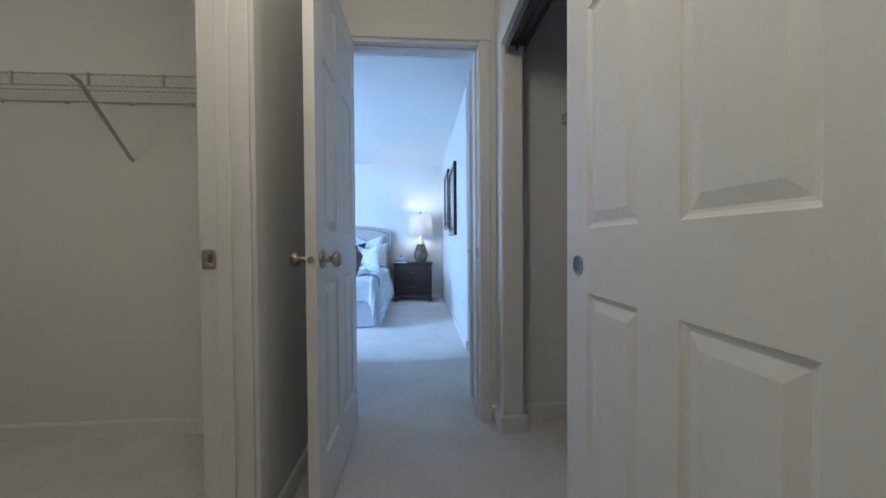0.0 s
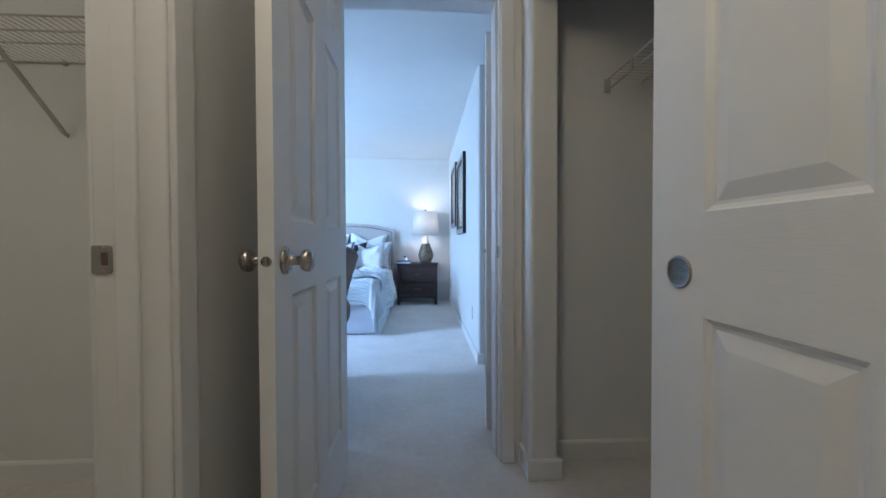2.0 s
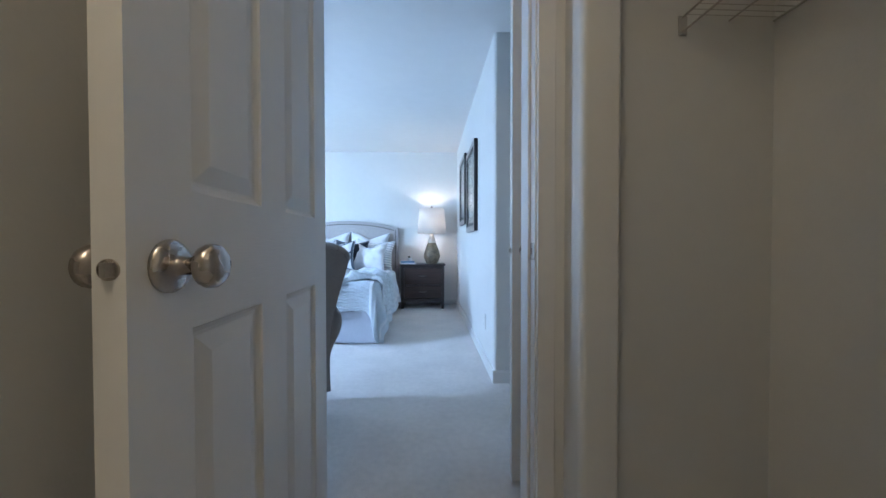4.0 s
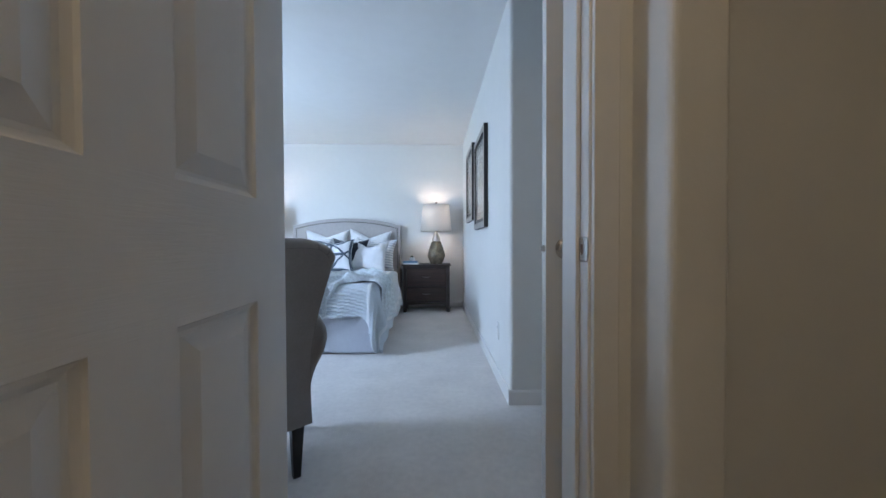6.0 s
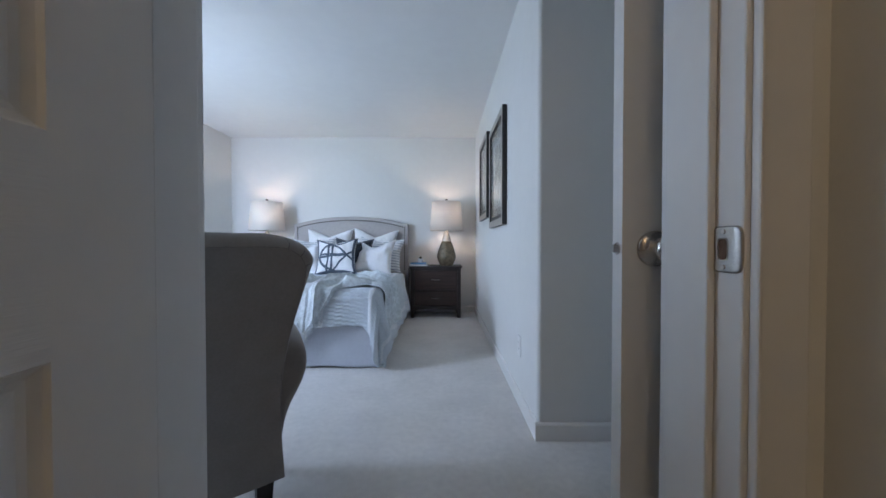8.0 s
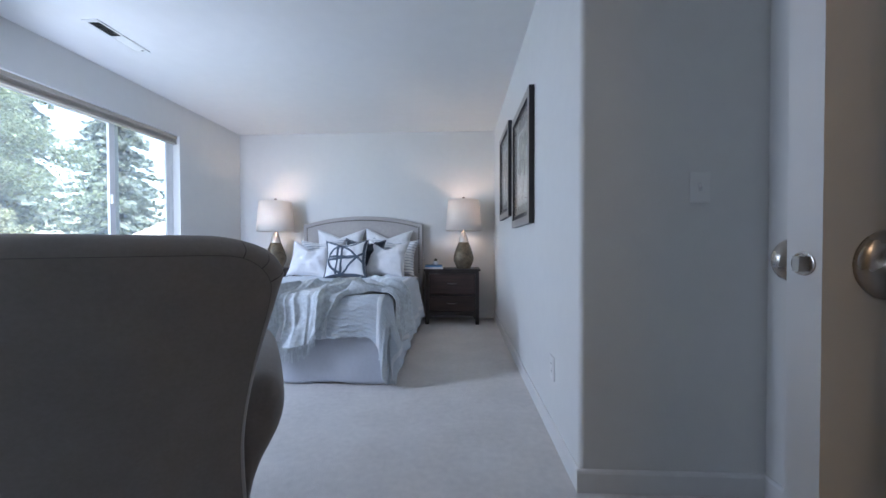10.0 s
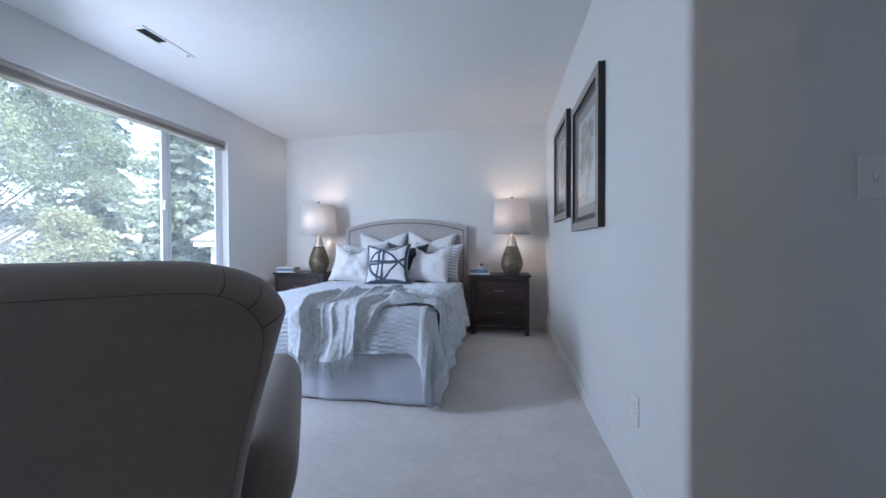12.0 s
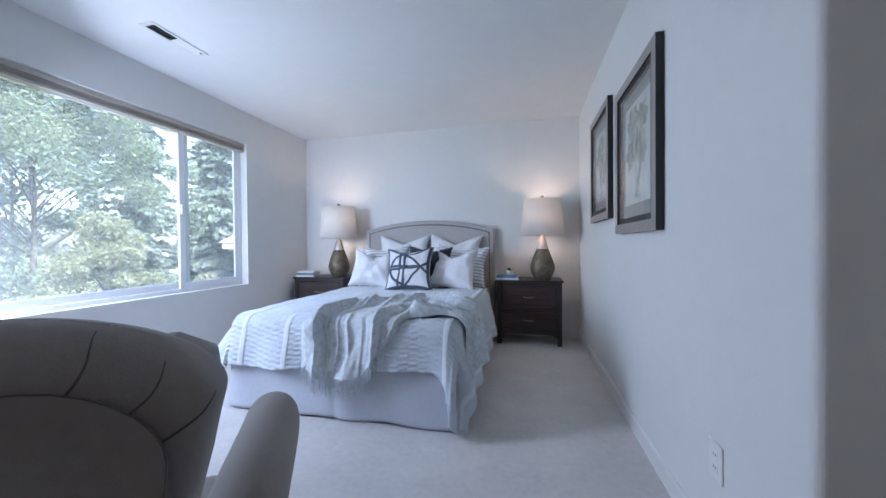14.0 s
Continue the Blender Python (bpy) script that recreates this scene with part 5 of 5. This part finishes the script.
for sx in (-1, 1):
    # pleats where the roll turns the top corner: dark lines painting their crease shade
    for (xa, za), (xb, zb) in (((0.204, 0.929), (0.206, 0.967)), ((0.236, 0.915), (0.252, 0.957)), ((0.252, 0.885), (0.283, 0.930))):
        pts = []
        for j in range(12):
            u = j / 11
            x, z = xa + (xb - xa) * u + 0.006 * math.sin(u * math.pi), za + (zb - za) * u
            pts.append((sx * x, *surf_yz(x, z)))
        part("pleat", tube(bmesh.new(), pts, [0.0012 - 0.0008 * j / 11 for j in range(12)], 5), CHAIRDARK, ch)
    # rolled arm
    sec = [(0.205, 0.195), (0.205, 0.40), (0.215, 0.55), (0.232, 0.615), (0.262, 0.648), (0.298, 0.656), (0.332, 0.642), (0.354, 0.608), (0.358, 0.565),
           (0.345, 0.515), (0.318, 0.470), (0.288, 0.42), (0.268, 0.34), (0.256, 0.25), (0.250, 0.195)]
    bm = bmesh.new()
    rows = []
    for y, k in ((-0.20, 0.90), (-0.14, 0.98), (0.0, 1.0), (0.15, 1.0), (0.26, 1.0), (0.305, 0.985), (0.325, 0.94), (0.335, 0.86)):
        cx, cz = 0.27, 0.45
        rows.append([bm.verts.new((sx * (cx + (x - cx) * k - 0.045 * max(0.0, (0.25 - y) / 0.45)), y, max(0.195, cz + (z - cz) * k - (0.02 if y < -0.1 else 0.0)))) for x, z in sec])
    for a, b in zip(rows, rows[1:]):
        for j in range(len(sec)):
            bm.faces.new((a[j], a[(j + 1) % len(sec)], b[(j + 1) % len(sec)], b[j]))
    bm.faces.new(rows[0])
    bm.faces.new(rows[-1][::-1])
    bmesh.ops.recalc_face_normals(bm, faces=bm.faces[:])
    o = part("rolled_arm", bm, CHAIR, ch, "padded rolled arm", smooth=True)
    o.modifiers.new("round", 'SUBSURF').render_levels = 2
    # wing between back and arm
    bm = bmesh.new()
    rows = []
    for j in range(11):
        v = j / 10
        z = 0.60 + 0.335 * v
        dep = 0.10 + 0.07 * math.sin(v * math.pi * 0.85)
        k = 1.0 if v < 0.8 else math.sqrt(max(0.02, 1 - ((v - 0.8) / 0.2) ** 2))
        ring = []
        for i in range(16):
            a = 2 * math.pi * i / 16
            x = half_w(z) - 0.055 + 0.042 * k * math.copysign(abs(math.cos(a)) ** 0.6, math.cos(a))
            y = back_y(z) + 0.05 + dep * 0.5 + (dep * 0.5 + 0.02) * k * math.copysign(abs(math.sin(a)) ** 0.6, math.sin(a))
            ring.append(bm.verts.new((sx * x, y, z)))
        rows.append(ring)
    for a, b in zip(rows, rows[1:]):
        for i in range(16):
            bm.faces.new((a[i], a[(i + 1) % 16], b[(i + 1) % 16], b[i]))
    bm.faces.new(rows[0])
    bm.faces.new(rows[-1])
    bmesh.ops.recalc_face_normals(bm, faces=bm.faces[:])
    part("wing", bm, CHAIR, ch, "padded wing", smooth=True)
part("seat_cushion", B(-0.205, 0.205, -0.12, 0.335, 0.34, 0.47, bevel=0.045, seg=4), CHAIR, ch, smooth=True)
part("seat_base", B(-0.205, 0.205, -0.19, 0.315, 0.195, 0.34, bevel=0.02, seg=3), CHAIR, ch, smooth=True)
for sx in (-1, 1):
    for y, sy in ((-0.165, -0.035), (0.27, 0.01)):
        bm = bmesh.new()
        rings = []
        for z, k, o in ((0.0, 0.014, 1.0), (0.10, 0.019, 0.5), (0.20, 0.025, 0.0)):
            cx, cy = sx * (0.175 - 0.012 * o), y + sy * o
            rings.append([bm.verts.new((cx + a * k, cy + b * k, z)) for a, b in ((-1, -1), (1, -1), (1, 1), (-1, 1))])
        ring_quads(bm, rings)
        bm.faces.new(rings[0][::-1])
        part("leg", bm, CHAIRLEG, ch, "black tapered wooden leg")

# ---- outside ----
GZ = -2.9
structure(obj("ground", B(-260, 260, -260, 260, GZ - 0.4, GZ), GRASS), "shaded green lawn below the window", "ground")


def leaf_quad(bm, p, d, size, rnd):
    d = d.normalized()
    side = d.cross(Vector((rnd.uniform(-1, 1), rnd.uniform(-1, 1), rnd.uniform(-1, 1)))).normalized() * size * 0.5
    q = [p, p + d * size * 0.5 + side, p + d * size, p + d * size * 0.5 - side]
    bm.faces.new([bm.verts.new(v) for v in q])


def broadleaf(name, x, y, height, spread, seed, leaves, size, material, label, low=0.25):
    rnd = random.Random(seed)
    t = base(name, pose(x, y, GZ), label, "tree")
    bm = bmesh.new()
    th = height * 0.5
    tube(bm, [(0, 0, -0.1), (0.1, 0.05, th * 0.4), (0.05, 0.15, th), (0.1, 0.1, height * 0.85)], [0.15, 0.09, 0.05, 0.015], 8)
    centres = []
    for k in range(120):
        a = rnd.uniform(0, 6.283)
        hz = low + (1 - low) * rnd.random() ** 0.8
        env = math.sin(min(1.0, (hz - low * 0.6) / (1 - low * 0.6)) * math.pi * 0.86 + 0.28)
        rr = spread * env * rnd.uniform(0.12, 1.0)
        c = Vector((rr * math.cos(a), rr * math.sin(a), hz * height))
        centres.append((c, rnd.uniform(0.4, 1.0) * spread * 0.23))
        s = Vector((0.06, 0.1, max(0.5, c.z - rr * 0.8)))
        tube(bm, [s, s.lerp(c, 0.5) + Vector((0, 0, 0.15)), c], [0.022, 0.012, 0.004], 5)
    part("trunk", bm, BARK, t)
    bm = bmesh.new()
    for k in range(leaves):
        c, R = centres[rnd.randrange(len(centres))]
        v = Vector((rnd.gauss(0, 1), rnd.gauss(0, 1), rnd.gauss(0, 0.75))).normalized() * R * rnd.random() ** 0.45
        leaf_quad(bm, c + v, Vector((rnd.uniform(-1, 1), rnd.uniform(-1, 1), rnd.uniform(-0.9, 0.3))), size * rnd.uniform(0.7, 1.3), rnd)
    tagged(part("crown", bm, material, t), kind="stuff")
    return t


def conifer(x, y, height, spread, seed, label):
    rnd = random.Random(seed)
    t = base("fir_tree", pose(x, y, GZ), label, "tree")
    part("trunk", tube(bmesh.new(), [(0, 0, -0.1), (0.03, 0, height * 0.5), (0, 0, height)], [0.28, 0.16, 0.02], 8), BARK, t)
    bm = bmesh.new()
    bl = bmesh.new()
    z = height * 0.10
    while z < height * 0.985:
        f = 1 - z / height
        L = spread * (0.15 + 0.85 * f ** 0.8)
        for k in range(6):
            a = rnd.uniform(0, 6.283)
            ln = L * rnd.uniform(0.6, 1.05)
            d = Vector((math.cos(a), math.sin(a), 0))
            tip = d * ln + Vector((0, 0, z - 0.28 * ln + rnd.uniform(-0.1, 0.15)))
            tube(bl, [(0, 0, z), tuple(tip)], [0.025, 0.005], 4)
            steps = max(3, int(ln / 0.16))
            for j in range(steps):
                u = (j + 0.6) / steps
                p = Vector((0, 0, z)).lerp(tip, u)
                for sgn in (-1, 1):
                    for rep in range(2):
                        sd = Vector((-d.y, d.x, 0)) * sgn * rnd.uniform(0.6, 1) + d * rnd.uniform(0.2, 0.7) + Vector((0, 0, rnd.uniform(-0.7, 0.05)))
                        leaf_quad(bm, p, sd, rnd.uniform(0.22, 0.42) * (1.15 - 0.5 * u), rnd)
        z += height * 0.022
    part("branches", bl, BARK, t)
    tagged(part("needles", bm, FIR, t), kind="stuff")
    return t


broadleaf("maple_tree", -12.9, 8.6, 10.6, 4.1, 21, 100000, 0.066, MAPLE, "leafy green maple beyond the window", 0.1)
broadleaf("maple_tree", -17.6, 10.4, 11.0, 4.2, 27, 26000, 0.11, MAPLE, "leafy green maple deeper in the yard", 0.1)
broadleaf("maple_tree", -15.0, 3.4, 11.0, 4.0, 22, 28000, 0.13, MAPLE, "leafy green maple beyond the lawn", 0.2)
broadleaf("shrub_tree", -8.6, 7.7, 4.5, 1.35, 23, 34000, 0.052, SHRUBLEAF, "pale green rounded shrub under the trees", 0.08)
broadleaf("shrub_tree", -9.6, 11.0, 3.0, 0.9, 24, 7000, 0.07, SHRUBLEAF, "pale green shrub near the fence", 0.1)
broadleaf("shrub_tree", -7.4, 5.6, 3.1, 1.5, 25, 16000, 0.07, SHRUBLEAF, "pale green low shrub under the window", 0.1)
broadleaf("shrub_tree", -7.9, 8.9, 2.9, 1.2, 26, 11000, 0.07, SHRUBLEAF, "pale green low shrub beside the fence", 0.1)
conifer(-16.2, 13.6, 12.8, 2.9, 31, "tall dark green fir tree in the yard")
conifer(-15.2, 16.6, 12.5, 2.7, 32, "tall dark green fir tree in the yard")
conifer(-14.2, 19.6, 11.5, 2.6, 34, "tall dark green fir tree behind the neighbouring house")
conifer(-19.5, 20.5, 14.5, 3.3, 37, "tall dark green fir tree at the back of the yard")

fen = base("yard_fence", pose(-13.2, 12.2, GZ, 0, 0, 45), "weathered cedar board fence in the yard", "fence")
bd = None
for k in range(44):
    if bd is None:
        o = part("board", B(0, 0.145, -0.011, 0.011, 0.04, 1.85), FENCEWOOD, fen)
        bd = o.data
    else:
        o = new("board", bd)
        o.parent = fen
    o.location.x = -3.2 + k * 0.152
for z in (0.3, 1.5):
    part("fence_rail", B(-3.2, 3.5, 0.012, 0.05, z, z + 0.09), FENCEWOOD, fen)
for k in range(4):
    part("fence_post", B(-3.2 + k * 2.2, -3.11 + k * 2.2, 0.051, 0.14, 0, 1.9), FENCEWOOD, fen)

# neighbouring house: wall, eave and hip roof
hs = base("neighbour_house", pose(-9.0, 10.95, GZ, 0, 0, 40), "neighbouring house with grey shingle roof and white eaves", "house")
EZ = 3.98
part("wall", B(0.4, 9.0, 0.4, 9.0, 0, EZ), SIDING, hs)
bm = bmesh.new()
for a in ((0, 9.4, 0.0, 0.06), (0, 9.4, 9.34, 9.4), (0.0, 0.06, 0.06, 9.34), (9.34, 9.4, 0.06, 9.34)):
    box(bm, a[0], a[1], a[2], a[3], EZ - 0.12, EZ + 0.08)
part("eave_fascia", bm, EAVE, hs, "white eave board")
part("soffit", B(0.06, 9.34, 0.06, 9.34, EZ, EZ + 0.02), EAVE, hs)
roof = part("roof", B(0.1, 9.3, 0.1, 9.3, EZ + 0.03, EZ + 0.06), ROOFING, hs, "grey asphalt shingle roof")
bm = bmesh.new()
PITCH = 0.62
n = 26
for side in range(4):
    R = Matrix.Translation((4.7, 4.7, 0)) @ Matrix.Rotation(side * math.pi / 2, 4, 'Z')
    for k in range(n):
        d0, d1 = 4.78 * (1 - k / n), 4.78 * (1 - (k + 1) / n)
        z0, z1 = EZ + 0.07 + (4.78 - d0) * PITCH, EZ + 0.07 + (4.78 - d1) * PITCH
        m = max(1, int(2 * d0 / 0.32))
        for j in range(m):
            fa, fb = -1 + 2 * j / m, -1 + 2 * (j + 1) / m
            q = [(fa * d0, -d0, z0 + 0.015), (fb * d0, -d0, z0 + 0.015), (fb * d1, -d1, z1), (fa * d1, -d1, z1)]
            bm.faces.new([bm.verts.new(R @ Vector(p)) for p in q])
            q = [(fa * d0, -d0, z0), (fb * d0, -d0, z0), (fb * d0, -d0, z0 + 0.015), (fa * d0, -d0, z0 + 0.015)]
            bm.faces.new([bm.verts.new(R @ Vector(p)) for p in q])
tagged(part("shingle_course", bm, ROOFING, roof), kind="stuff")

# ---- ceiling lights of the hall and the walk-in closet ----
DOME = glow("dome_glow", (1.0, 0.86, 0.68), 0.6)


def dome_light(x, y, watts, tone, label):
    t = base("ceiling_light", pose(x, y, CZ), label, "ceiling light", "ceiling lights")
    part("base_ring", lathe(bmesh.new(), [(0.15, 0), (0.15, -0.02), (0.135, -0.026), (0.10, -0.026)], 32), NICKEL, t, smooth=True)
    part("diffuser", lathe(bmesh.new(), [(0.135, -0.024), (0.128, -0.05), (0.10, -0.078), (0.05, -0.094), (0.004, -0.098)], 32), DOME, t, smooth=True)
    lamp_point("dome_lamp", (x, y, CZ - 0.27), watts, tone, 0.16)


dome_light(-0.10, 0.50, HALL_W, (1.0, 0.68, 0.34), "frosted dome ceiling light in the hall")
dome_light(-1.75, 0.55, CLOSET_W, (1.0, 0.71, 0.38), "frosted dome ceiling light in the walk-in closet")
